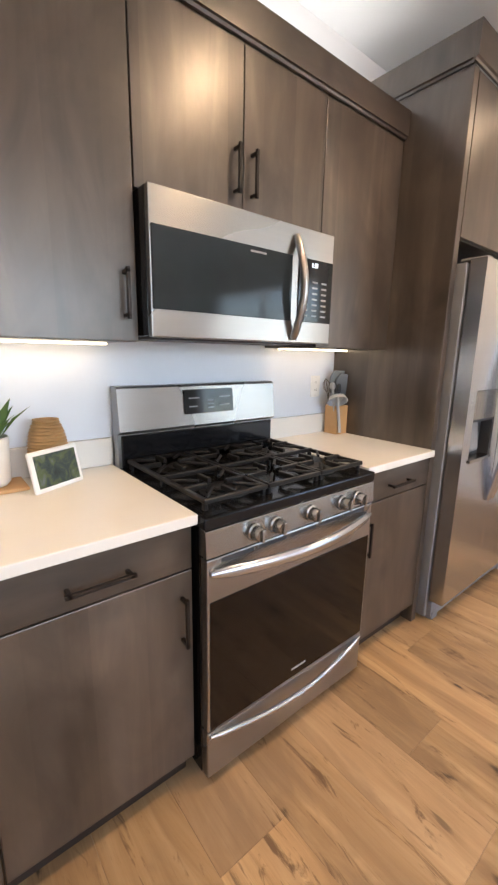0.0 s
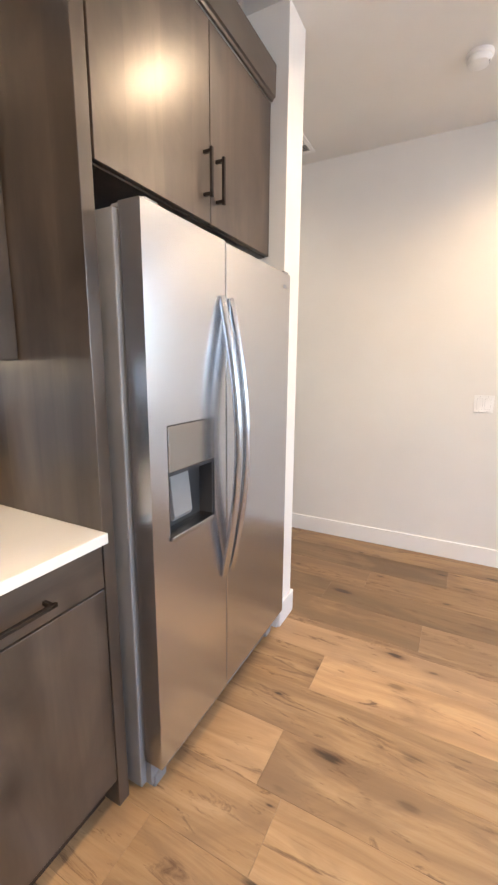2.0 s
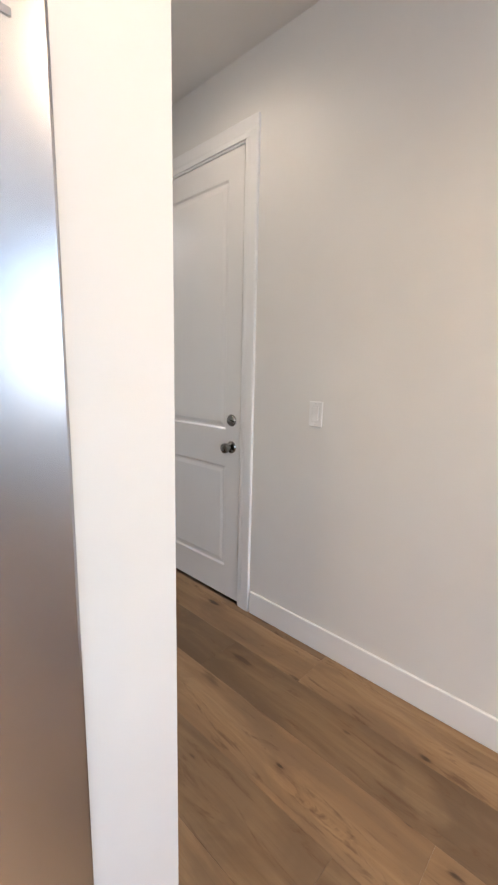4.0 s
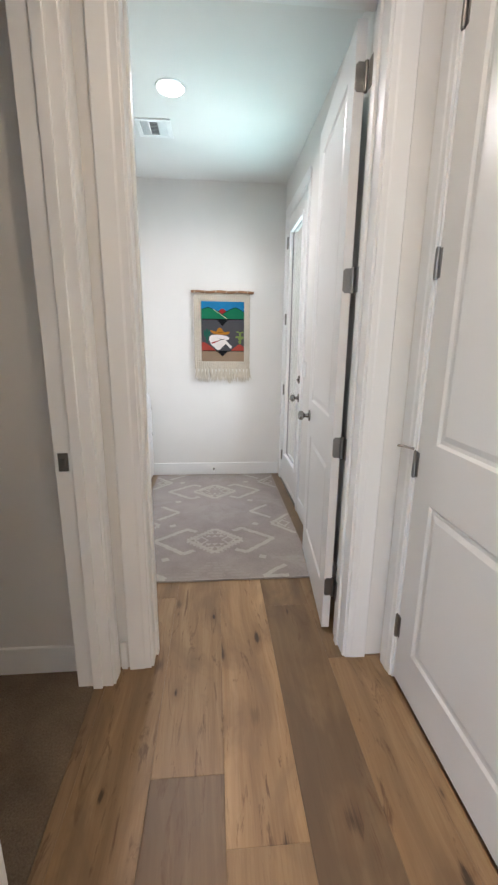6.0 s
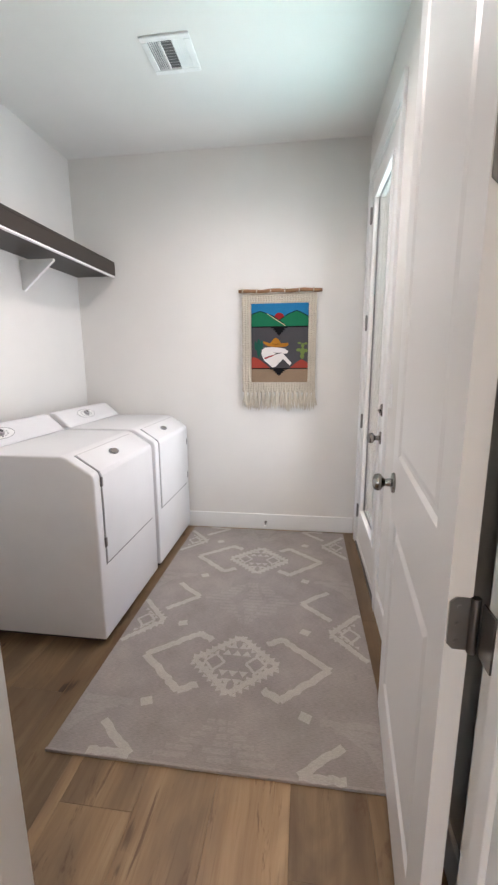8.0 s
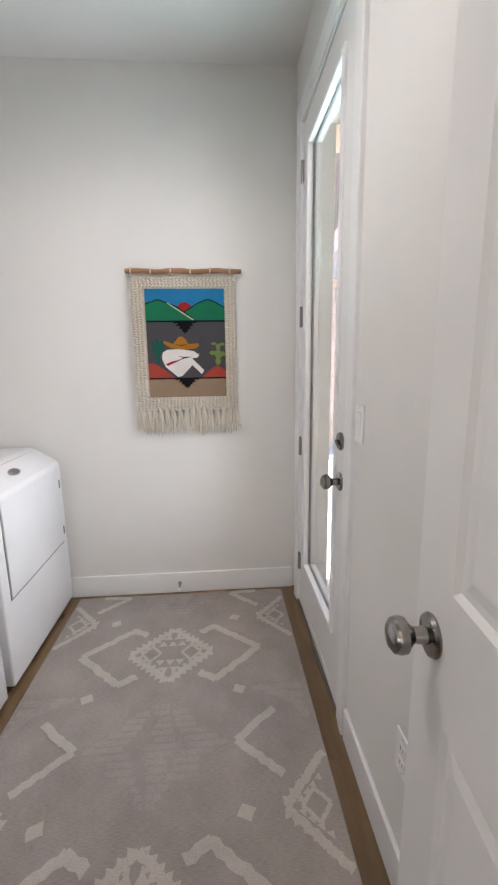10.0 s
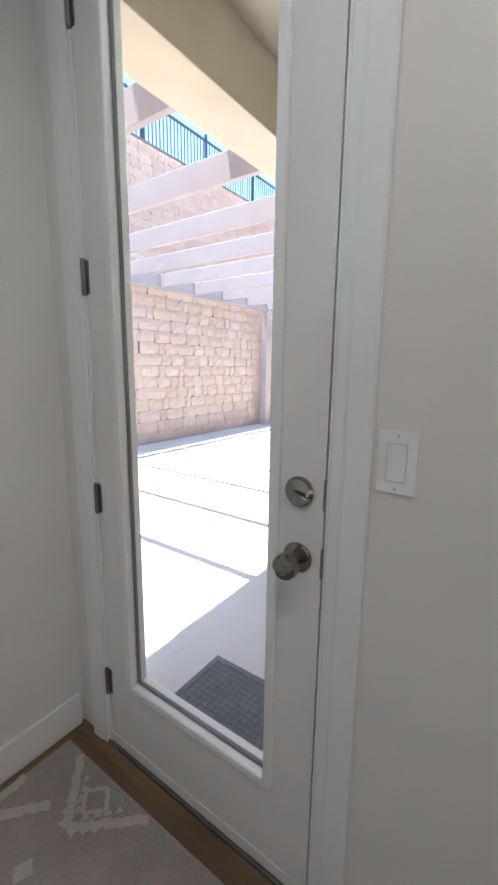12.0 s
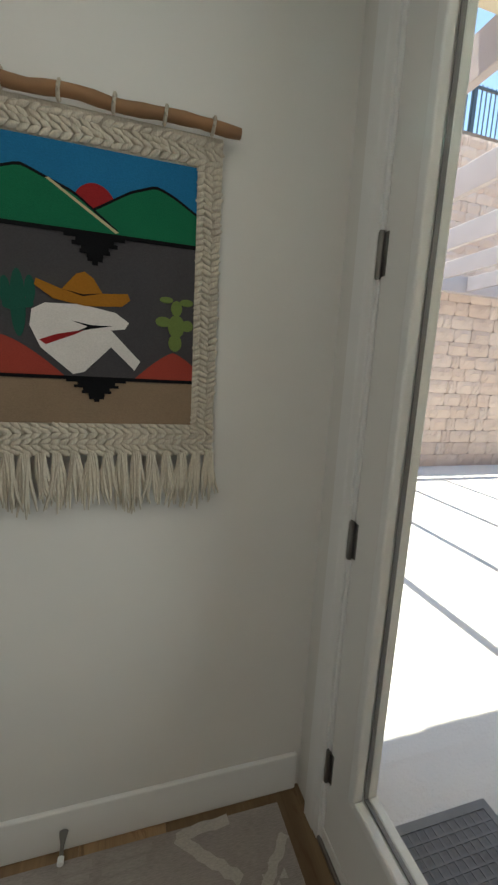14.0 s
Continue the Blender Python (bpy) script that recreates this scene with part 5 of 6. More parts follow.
# ---- laundry room ----
def laundry_machine(y0, y1, name, label, dial):
    yc = (y0 + y1) / 2
    c = thing(name, (3.55, yc, 0), label, name)
    prof = [(3.195, 0.03), (3.880, 0.03), (3.880, 0.815), (3.872, 0.835), (3.765, 0.905), (3.735, 0.915), (3.195, 0.915)]
    part("body", prism(prof, "y", y0, y1, 0.010, 3), ENAMEL, c, "white enamel cabinet", True)
    door = [(3.880, 0.395), (3.8875, 0.400), (3.8875, 0.818), (3.878, 0.839), (3.775, 0.908), (3.768, 0.903), (3.868, 0.832), (3.880, 0.815)]
    d = part("door", prism(door, "y", y0 + 0.060, y1 - 0.060, 0.003, 2), ENAMEL, c, "white loading door", True)
    part("door_gap", prism([(3.8795, 0.388), (3.8805, 0.388), (3.8805, 0.818), (3.8735, 0.8365), (3.768, 0.9055), (3.766, 0.9035)], "y", y0 + 0.055, y1 - 0.055), GREYP, c, "grey gap round the door")
    bm = lathe([(0, 0), (0.030, 0), (0.030, 0.003), (0.024, 0.005), (0, 0.005)], (0, 0, 0), "z", 24)
    bmesh.ops.transform(bm, matrix=Matrix.Translation((3.829, yc - 0.04, 0.8745)) @ pose(0, 0, 0, 0, 33, 0) @ Matrix.Diagonal((0.70, 1.45, 1, 1)), verts=bm.verts[:])
    b = part("badge", bm, STEELV, d, "oval metal badge", True)
    bm = lathe([(0, 0), (0.020, 0), (0.020, 0.0015), (0, 0.0015)], (0, 0, 0.0045), "z", 20)
    bmesh.ops.transform(bm, matrix=Matrix.Translation((3.829, yc - 0.04, 0.8745)) @ pose(0, 0, 0, 0, 33, 0) @ Matrix.Diagonal((0.70, 1.45, 1, 1)), verts=bm.verts[:])
    part("badge_centre", bm, HINGE, b, "dark centre")
    for zz in ((0.50, 0.79) if dial else (0.46, 0.72)):
        hy = y0 + 0.058 if dial else y1 - 0.058
        part("hinge", solid((3.878, 3.890, hy - 0.006, hy + 0.006, zz - 0.022, zz + 0.022), bevel=0.002), HINGE, c, "small metal hinge")
    con = prism([(3.195, 0.915), (3.335, 0.915), (3.320, 0.935), (3.235, 1.005), (3.195, 1.010)], "y", y0 + 0.004, y1 - 0.004, 0.010, 3)
    k = part("console", con, ENAMEL, c, "sloped white console", True)
    tilt = Matrix.Translation((3.279, yc - (0.13 if dial else 0.05), 0.971)) @ pose(0, 0, 0, 0, 39.5, 0)
    bm = lathe([(0, 0), (0.052, 0), (0.052, 0.0015), (0, 0.0015)], (0, 0, 0), "z", 32)
    bmesh.ops.transform(bm, matrix=tilt @ Matrix.Diagonal((0.72, 1.9, 1, 1)), verts=bm.verts[:])
    face = part("dial_plate", bm, PLASTICW, k, "oval dial plate with grey print")
    bm = bmesh.new()
    tube([(0.0385 * math.cos(a), 0.099 * math.sin(a), 0.002) for a in (2 * math.pi * i / 40 for i in range(41))], 0.0012, 5, True, bm)
    for i in range(14):
        a = 2 * math.pi * i / 14
        box(bm, 0.024 * math.cos(a) - 0.002, 0.024 * math.cos(a) + 0.002, 0.055 * math.sin(a) - 0.006, 0.055 * math.sin(a) + 0.006, 0.0015, 0.0025)
    bmesh.ops.transform(bm, matrix=tilt, verts=bm.verts[:])
    part("print", bm, PRINT, face)
    bm = lathe([(0, 0), (0.021, 0), (0.019, 0.016), (0.010, 0.019), (0, 0.019)], (0, 0, 0.001), "z", 24)
    bmesh.ops.transform(bm, matrix=tilt, verts=bm.verts[:])
    kn = part("dial", bm, GREYL, face, "round dial", True)
    bm = lathe([(0, 0), (0.009, 0), (0.009, 0.002), (0, 0.002)], (0, 0, 0.0195), "z", 16)
    bmesh.ops.transform(bm, matrix=tilt, verts=bm.verts[:])
    part("dial_cap", bm, DARK, kn)
    # dark block fills the gap under the machine with painted shade
    part("plinth", solid((3.22, 3.86, y0 + 0.02, y1 - 0.02, 0.012, 0.032)), DARK, c, "dark block painting the shade under the cabinet")
    for fx in (3.26, 3.80):
        for fy in (y0 + 0.06, y1 - 0.06):
            part("foot", lathe([(0.02, 0), (0.02, 0.010), (0.01, 0.012), (0.01, 0.03)], (fx, fy, 0.0), "z", 12), DARK, c, "", True)
    c.location.x += 0.025


laundry_machine(5.372, 6.060, "washer", "white front-sloped washing machine with console dial", True)
laundry_machine(6.112, 6.800, "dryer", "white tumble dryer matching the washer", False)


def laundry_shelf():
    c = thing("wall_shelf", (3.23, 6.0, 1.93), "dark espresso wood wall shelf above the machines", "shelf")
    part("top_board", solid((3.081, 3.385, 5.10, 6.833, 2.028, 2.046), bevel=0.002), SHELFW, c)
    part("fascia", solid((3.368, 3.3865, 5.10, 6.833, 1.948, 2.027), bevel=0.002), SHELFW, c)
    part("under_board", solid((3.081, 3.367, 5.10, 6.833, 1.948, 1.964), bevel=0.002), SHELFW, c)
    part("edge_strip", solid((3.362, 3.3845, 5.10, 6.833, 1.937, 1.947), bevel=0.002), PLASTICW, c, "white strip along the lower edge")
    for by in (5.3, 6.2):
        part("bracket", prism([(3.081, 1.927), (3.30, 1.927), (3.30, 1.915), (3.095, 1.75), (3.081, 1.75)], "y", by - 0.01, by + 0.01, 0.002, 1), PLASTICW, c, "white bracket")


laundry_shelf()
bump = thing("door_stop", (4.517, 6.821, 0.055), "small nickel door stop on the baseboard", "door stop")
part("post", tube([(4.517, 6.8205, 0.062), (4.517, 6.79, 0.058), (4.517, 6.765, 0.055)], [0.012, 0.005, 0.005], 10), HINGE, bump, "", True)
part("tip", tube([(4.517, 6.765, 0.055), (4.517, 6.750, 0.054)], 0.008, 10), PLASTICW, bump, "white rubber tip", True)


LIFT = [0]


def ribbon(bm, pts, width, z, teeth=0.012, seed=1):
    """A flat yarn band with a nubby edge along a line of points."""
    rng = random.Random(seed)
    for (ax, ay), (bx_, by_) in zip(pts, pts[1:]):
        LIFT[0] = (LIFT[0] + 1) % 97
        lift = LIFT[0] * 0.00003
        a, b = Vector((ax, ay)), Vector((bx_, by_))
        n = max(2, int((b - a).length / teeth))
        way = (b - a).normalized()
        side = Vector((-way.y, way.x)) * width / 2
        prev = None
        for i in range(n + 1):
            p = a.lerp(b, i / n)
            k = 1 + rng.uniform(-0.28, 0.28)
            cur = (bm.verts.new((*(p + side * k), z + lift)), bm.verts.new((*(p - side * (2 - k)), z + lift)))
            if prev:
                bm.faces.new((prev[0], prev[1], cur[1], cur[0]))
            prev = cur


def rug():
    x0, x1, y0, y1 = 3.945, 5.118, 4.850, 6.790
    c = thing("area_rug", (4.53, 5.82, 0), "grey-beige flat-woven rug with pale diamond motifs", "rug")
    part("weave", solid((x0, x1, y0, y1, 0.0005, 0.010), bevel=0.003), RUG, c, "grey-beige ground weave")
    pale, mid = bmesh.new(), bmesh.new()
    cx, z = 4.525, 0.0112

    def clip(pts):
        return [(min(max(px, x0 + 0.012), x1 - 0.012), min(max(py, y0 + 0.012), y1 - 0.012)) for px, py in pts]

    def tooth(base, way, along, wide, high):
        """A filled yarn triangle."""
        LIFT[0] = (LIFT[0] + 1) % 97
        pts = [base - along * wide, base + along * wide, base + way * high]
        if all(x0 + 0.004 < p.x < x1 - 0.004 and y0 + 0.004 < p.y < y1 - 0.004 for p in pts):
            f = pale.faces.new([pale.verts.new((p.x, p.y, z + LIFT[0] * 0.00003)) for p in pts])
            if f.normal.z < 0:
                f.normal_flip()

    def diamond(px, py, half=0):
        a, b = 0.185, 0.170
        ring = [(px - a, py), (px, py + b), (px + a, py), (px, py - b), (px - a, py)]
        if half < 0:
            ring = [(px, py + b), (px + a, py), (px, py - b)]
        if half > 0:
            ring = [(px, py + b), (px - a, py), (px, py - b)]
        ribbon(pale, clip(ring), 0.026, z, 0.009, int(px * 50 + py * 70))
        for (ax, ay), (bx_, by_) in zip(ring, ring[1:]):
            run = Vector((bx_ - ax, by_ - ay))
            out = Vector((run.y, -run.x)).normalized()
            if out.dot(Vector(((ax + bx_) / 2 - px, (ay + by_) / 2 - py))) < 0:
                out = -out
            for k in range(8):
                mid = Vector((ax, ay)) + run * (k + 0.5) / 8
                if not x0 + 0.040 < mid.x < x1 - 0.040:
                    continue
                tooth(mid + out * 0.012, out, run.normalized(), 0.013, 0.019)
                if 0 < k < 7:
                    tooth(mid - out * 0.012, -out, run.normalized(), 0.014, 0.020)
        for s in (-1, 1):
            if half and s != -half:
                continue
            q = px + s * 0.092
            ribbon(pale, clip([(q - 0.044, py), (q, py + 0.050), (q + 0.044, py), (q, py - 0.050), (q - 0.044, py)]), 0.013, z, 0.010, 3)
        for s in (-1, 1):
            for tier, wide in ((0.046, 2), (0.092, 1)):
                for k in range(-wide, wide + 1, 2):
                    at = Vector((px + k * 0.022, py + s * tier))
                    if (not half or (at.x - px) * half <= 0) and x0 + 0.02 < at.x < x1 - 0.02:
                        tooth(at, Vector((0, s)), Vector((1, 0)), 0.021, 0.034)

    def bracket(px, py, s):
        ribbon(pale, [(px + s * 0.285, py + 0.125), (px + s * 0.195, py + 0.180), (px + s * 0.410, py + 0.005), (px + s * 0.205, py - 0.180), (px + s * 0.130, py - 0.130)][1:4], 0.034, z, 0.02, 8)
        ribbon(pale, [(px + s * 0.205, py + 0.180), (px + s * 0.130, py + 0.135)], 0.036, z, 0.02, 9)
        ribbon(pale, [(px + s * 0.210, py - 0.180), (px + s * 0.135, py - 0.135)], 0.036, z, 0.02, 9)

    for my in (6.285, 5.325):
        diamond(cx, my)
        bracket(cx, my, -1)
        bracket(cx, my, 1)
        for s in (-1, 1):
            ribbon(pale, [(cx + s * 0.300, my - 0.262), (cx + s * 0.315, my - 0.225)], 0.045, z, 0.02, 5)
            ribbon(pale, [(cx + s * 0.300, my + 0.225), (cx + s * 0.315, my + 0.262)], 0.045, z, 0.02, 6)
    for my in (5.575, 6.530):
        diamond(x0 - 0.02, my, -1)
        diamond(x1 + 0.02, my, 1)
    for my in (5.810, 4.855, 6.765):
        for s in (-1, 1):
            tip = (cx + s * 0.285, my)
            ends = [(cx + s * 0.435, my + 0.125), tip, (cx + s * 0.435, my - 0.135)]
            ribbon(pale, clip(ends), 0.030, z, 0.02, 12)
        rng = random.Random(int(my * 100))
        for k in range(15):
            v = -0.20 + 0.0285 * k
            h = 0.235 * (1 - abs(v) / 0.215) + rng.uniform(-0.02, 0.02)
            if h > 0.02 and y0 + 0.02 < my + v < y1 - 0.02:
                for a, b in ((-h, -h * 0.45), (h * 0.45, h), (-h * 0.3 * rng.random(), h * 0.3)):
                    ribbon(mid, clip([(cx + a, my + v), (cx + b, my + v)]), 0.020, 0.0103, 0.012, 20 + k)
    for my in (5.95, 4.98):
        for s in (-1, 1):
            for k in range(4):
                ribbon(mid, clip([(cx + s * (0.36 + 0.05 * k), my + 0.09 - 0.02 * k), (cx + s * (0.56), my + 0.09 - 0.05 * k)]), 0.03, 0.0106, 0.03, 40 + k)
    part("motif", pale, RUGPALE, c, "pale tufted diamonds and brackets")["kind"] = "stuff"
    part("faded_motif", mid, RUGMID, c, "faded stepped diamonds")["kind"] = "stuff"
    part("binding", solid((x0 - 0.002, x1 + 0.002, y0 - 0.006, y0 + 0.004, 0.0005, 0.0115), bevel=0.002), RUGMID, c)


rug()


def wall_hanging():
    c = thing("wall_hanging", (4.62, 6.82, 1.0), "woven wool wall hanging with fringe on a branch", "tapestry")
    y = 6.806
    px0, px1, pz0, pz1 = 4.412, 4.822, 1.166, 1.722
    ox0, ox1, oz0, oz1 = 4.344, 4.888, 1.092, 1.792
    pts = [(4.322 + 0.0295 * i, 6.800 + 0.002 * math.sin(i * 1.3), 1.806 + 0.003 * math.sin(i * 0.9)) for i in range(21)]
    part("branch", tube(pts, [0.011 + 0.0025 * abs(math.sin(i * 1.1)) for i in range(21)], 10), BRANCH, c, "peeled brown branch", True)
    for i in range(6):
        q = 4.352 + i * 0.100
        ring = [(q + 0.002 * math.sin(a), 6.800 + 0.0155 * math.cos(a), 1.806 + 0.0155 * math.sin(a)) for a in (2 * math.pi * k / 12 for k in range(13))]
        part("tie", tube(ring, 0.004, 6), CREAM, c, "", True)
    part("backing", solid((ox0 + 0.01, ox1 - 0.01, 6.812, 6.820, oz0, oz1), bevel=0.003), CREAM, c)
    # braided border of small slanted stitches
    bm = bmesh.new()
    rng = random.Random(11)

    def stitch(u, w, slant):
        n = 6
        L = 0.0135
        rows = []
        ca, sa = math.cos(slant), math.sin(slant)
        for i, (s, r) in enumerate(((-1, 0.0018), (-0.5, 0.0056), (0.0, 0.0066), (0.5, 0.0056), (1, 0.0018))):
            p = Vector((u + ca * s * L, 6.8095, w + sa * s * L))
            rows.append([bm.verts.new(p + Vector((-sa * r * math.cos(a), -r * 0.9 * math.sin(a), ca * r * math.cos(a)))) for a in (math.pi * k / (n - 1) for k in range(n))])
        for p, q in zip(rows, rows[1:]):
            for k in range(n - 1):
                bm.faces.new((p[k], p[k + 1], q[k + 1], q[k]))
    step = 0.0125
    for j in range(int((oz1 - oz0) / step)):
        w = oz0 + (j + 0.5) * step
        for i in range(int((ox1 - ox0) / 0.0190)):
            u = ox0 + (i + 0.5) * 0.0190
            if px0 - 0.004 < u < px1 + 0.004 and pz0 - 0.004 < w < pz1 + 0.004:
                continue
            flat = pz0 < w < pz1
            slant = (0.50 if i % 2 else -0.50) if flat else (0.55 if (j // 2) % 2 else -0.55)
            stitch(u + rng.uniform(-0.0025, 0.0025), w + rng.uniform(-0.002, 0.002), slant + rng.uniform(-0.22, 0.22))
    part("border", bm, CREAM, c, "cream braided wool border", True)

    def field(name, colour, pts_, lift):
        q = [(px0 + u * (px1 - px0), pz1 - v * (pz1 - pz0)) for u, v in pts_]
        return part(name, prism(q, "y", y - 0.0006 * lift - 0.0006, y + 0.006), YARN[colour], c)

    def bumps(a, b, base, f, n=22):
        return [(a + (b - a) * i / n, f(i / n)) for i in range(n + 1)] + [(b, base), (a, base)]
    field("sky_field", "blue", [(0, 0), (1, 0), (1, 0.31), (0, 0.31)], 0)
    field("dusk_field", "grey", [(0, 0.29), (1, 0.29), (1, 0.83), (0, 0.83)], 1)
    field("sand_field", "sand", [(0, 0.82), (1, 0.82), (1, 1), (0, 1)], 1)
    field("red_sun", "red", [(0.490 + 0.108 * math.cos(a), 0.215 - 0.097 * math.sin(a)) for a in (math.pi * k / 16 for k in range(17))], 1)

    def line(*knots):
        """A line through knots (u, v), eased a little at each."""
        def f(u):
            for (a, va), (b, vb) in zip(knots, knots[1:]):
                if u <= b:
                    return va + (vb - va) * (u - a) / (b - a)
            return knots[-1][1]
        return lambda u: (f(u - 0.02) + 2 * f(u) + f(u + 0.02)) / 4
    hill_a = line((-0.1, 0.165), (0.0, 0.140), (0.16, 0.100), (0.40, 0.168), (0.62, 0.290))
    hill_b = line((0.40, 0.245), (0.50, 0.208), (0.66, 0.135), (0.79, 0.100), (0.88, 0.125), (1.1, 0.220))
    field("hill_line", "black", bumps(0.44, 1.0, 0.29, lambda t: hill_b(0.44 + 0.56 * t) - 0.011), 2)
    field("green_hill", "green", bumps(0.44, 1.0, 0.29, lambda t: hill_b(0.44 + 0.56 * t)), 3)
    field("hill_line", "black", bumps(0, 0.60, 0.29, lambda t: hill_a(0.60 * t) - 0.011), 4)
    field("green_hill", "green", bumps(0, 0.60, 0.29, lambda t: hill_a(0.60 * t)), 5)
    field("pale_line", "pale", [(0.27, 0.128), (0.285, 0.125), (0.605, 0.276), (0.59, 0.281)], 6)
    field("base_line", "black", [(0, 0.284), (1, 0.284), (1, 0.298), (0, 0.298)], 6)

    def steps(cu, v0, w, h, n, down):
        out = []
        for i in range(n):
            k = w * (1 - i / n)
            tip = 1.0 if i % 2 == 0 else 0.72
            out += [(cu + k / 2 * tip, v0 + h * i / n), (cu + k / 2 * tip, v0 + h * (i + 0.98) / n)]
        return out + [(2 * cu - a, b) for a, b in reversed(out)]
    field("stepped_motif", "black", steps(0.49, 0.296, 0.29, 0.105, 8, True), 6)
    field("left_mound", "brick", bumps(0, 0.34, 0.825, lambda t: 0.675 + 0.145 * (abs(t - 0.12) / 0.88) ** 1.4), 3)
    field("right_mound", "brick", bumps(0.68, 1.0, 0.825, lambda t: 0.705 + 0.115 * (abs(t - 0.66) / 0.66) ** 1.3), 3)
    field("lower_line", "black", [(0, 0.815), (1, 0.815), (1, 0.828), (0, 0.828)], 4)
    field("stepped_motif", "black", steps(0.49, 0.826, 0.30, 0.088, 8, True), 5)

    def blob(cu, cv, ru, rv, n=18):
        return [(cu + ru * math.cos(2 * math.pi * k / n), cv + rv * math.sin(2 * math.pi * k / n)) for k in range(n)]
    for qi, q in enumerate((blob(0.13, 0.56, 0.035, 0.12), blob(0.075, 0.52, 0.024, 0.05), blob(0.185, 0.51, 0.024, 0.05), blob(0.10, 0.57, 0.04, 0.016), blob(0.16, 0.56, 0.04, 0.016))):
        field("cactus", "teal", q, 4 + 0.3 * qi)
    for qi, q in enumerate((blob(0.90, 0.665, 0.036, 0.034), blob(0.905, 0.600, 0.045, 0.045), blob(0.835, 0.585, 0.042, 0.020), blob(0.965, 0.595, 0.032, 0.022), blob(0.905, 0.530, 0.030, 0.030), blob(0.850, 0.500, 0.036, 0.012), blob(0.958, 0.505, 0.036, 0.014))):
        field("cactus", "olive", q, 5 + 0.3 * qi)
    # a plain pale rock shape under an ochre cap shape
    field("pale_shape", "white", [(u, v - 0.014) for u, v in [(0.178, 0.650), (0.190, 0.592), (0.250, 0.566), (0.420, 0.560), (0.590, 0.582), (0.655, 0.615), (0.635, 0.640), (0.565, 0.648), (0.715, 0.762), (0.685, 0.798), (0.565, 0.712), (0.430, 0.812), (0.375, 0.822), (0.225, 0.728)]], 5)
    field("ochre_cap", "ochre", [(u, v - 0.014) for u, v in [(0.205, 0.505), (0.215, 0.482), (0.330, 0.512), (0.400, 0.452), (0.440, 0.442), (0.480, 0.462), (0.525, 0.515), (0.650, 0.507), (0.662, 0.530), (0.620, 0.556), (0.440, 0.566), (0.290, 0.548)]], 6)
    field("cap_line", "black", [(u, v - 0.014) for u, v in [(0.335, 0.512), (0.430, 0.524), (0.525, 0.514), (0.430, 0.531)]], 7)
    field("dark_fold", "black", [(u, v - 0.014) for u, v in [(0.370, 0.622), (0.470, 0.634), (0.575, 0.632), (0.470, 0.648), (0.390, 0.664), (0.450, 0.640)]], 6)
    field("red_band", "red", [(u, v - 0.014) for u, v in [(0.220, 0.700), (0.300, 0.676), (0.440, 0.652), (0.390, 0.672), (0.250, 0.716)]], 6)
    # fringe
    rng = random.Random(3)
    for i in range(16):
        mid = ox0 + 0.020 + i * (ox1 - ox0 - 0.040) / 15
        long, sway = rng.uniform(0.115, 0.145), rng.uniform(-0.012, 0.012)
        bm = bmesh.new()
        for k in range(7):
            off = (k - 3) * 0.0042
            L = long + rng.uniform(-0.022, 0.008)
            d, e = sway + off * 0.6 + rng.uniform(-0.006, 0.006), rng.uniform(-0.010, 0.004)
            line_ = [(mid + off * min(1, 0.45 + t) + d * t * t + 0.003 * math.sin(5 * t + i + k), 6.806 - 0.006 * math.sin(3 * t) * (1 - abs(k - 3) / 5) + e * t, oz0 + 0.006 - L * t) for t in (0, 0.12, 0.4, 0.7, 1.0)]
            tube(line_, [0.0040, 0.0046, 0.0048, 0.0044, 0.0016], 6, True, bm)
        part("tassel", bm, CREAM, c, "", True)


wall_hanging()


# ---- bedroom floor beyond the hall opening ----
structure("carpet", solid((1.2, 4.045, 3.185, 4.23, -0.02, 0.006)), CARPET, "beige cut-pile carpet", "carpet")

# ---- patio ----
structure("ground", solid((-600, 900, -600, 900, -0.30, -0.06)), EARTH, "dry earth ground", "ground")
for k in range(7):
    for j in range(2):
        px, py = 5.352 + 2.4 * k, (-4.0, 3.6)[j]
        qy = (3.594, 10.10)[j]
        structure("pavement", solid((px, px + 2.394, py, qy, -0.059, -0.012), bevel=0.004, seg=1), CONCRETE, "pale concrete patio slab", "pavement")
structure("pavement", solid((5.352, 22.2, 10.106, 11.0, -0.059, -0.014)), CONCRETE, "pale concrete strip by the wall", "pavement")


def door_mat():
    c = thing("door_mat", (5.55, 6.2, -0.012), "dark grey rubber mat with a square grid", "door mat")
    part("base", solid((5.375, 5.760, 5.860, 6.640, -0.0118, 0.0025), bevel=0.003), RUBBER, c)
    bars = [(5.375, 5.400, 5.860, 6.640, 0.0, 0.006), (5.735, 5.760, 5.860, 6.640, 0.0, 0.006), (5.400, 5.735, 5.860, 5.885, 0.0, 0.006), (5.400, 5.735, 6.615, 6.640, 0.0, 0.006)]
    bars += [(5.400 + 0.0279 * i - 0.003, 5.400 + 0.0279 * i + 0.003, 5.885, 6.615, 0.0, 0.005) for i in range(1, 12)]
    bars += [(5.400, 5.735, 5.885 + 0.0292 * i - 0.003, 5.885 + 0.0292 * i + 0.003, 0.0, 0.0054) for i in range(1, 25)]
    part("grid", solid(*bars), MATGRID, c, "raised square grid")


door_mat()


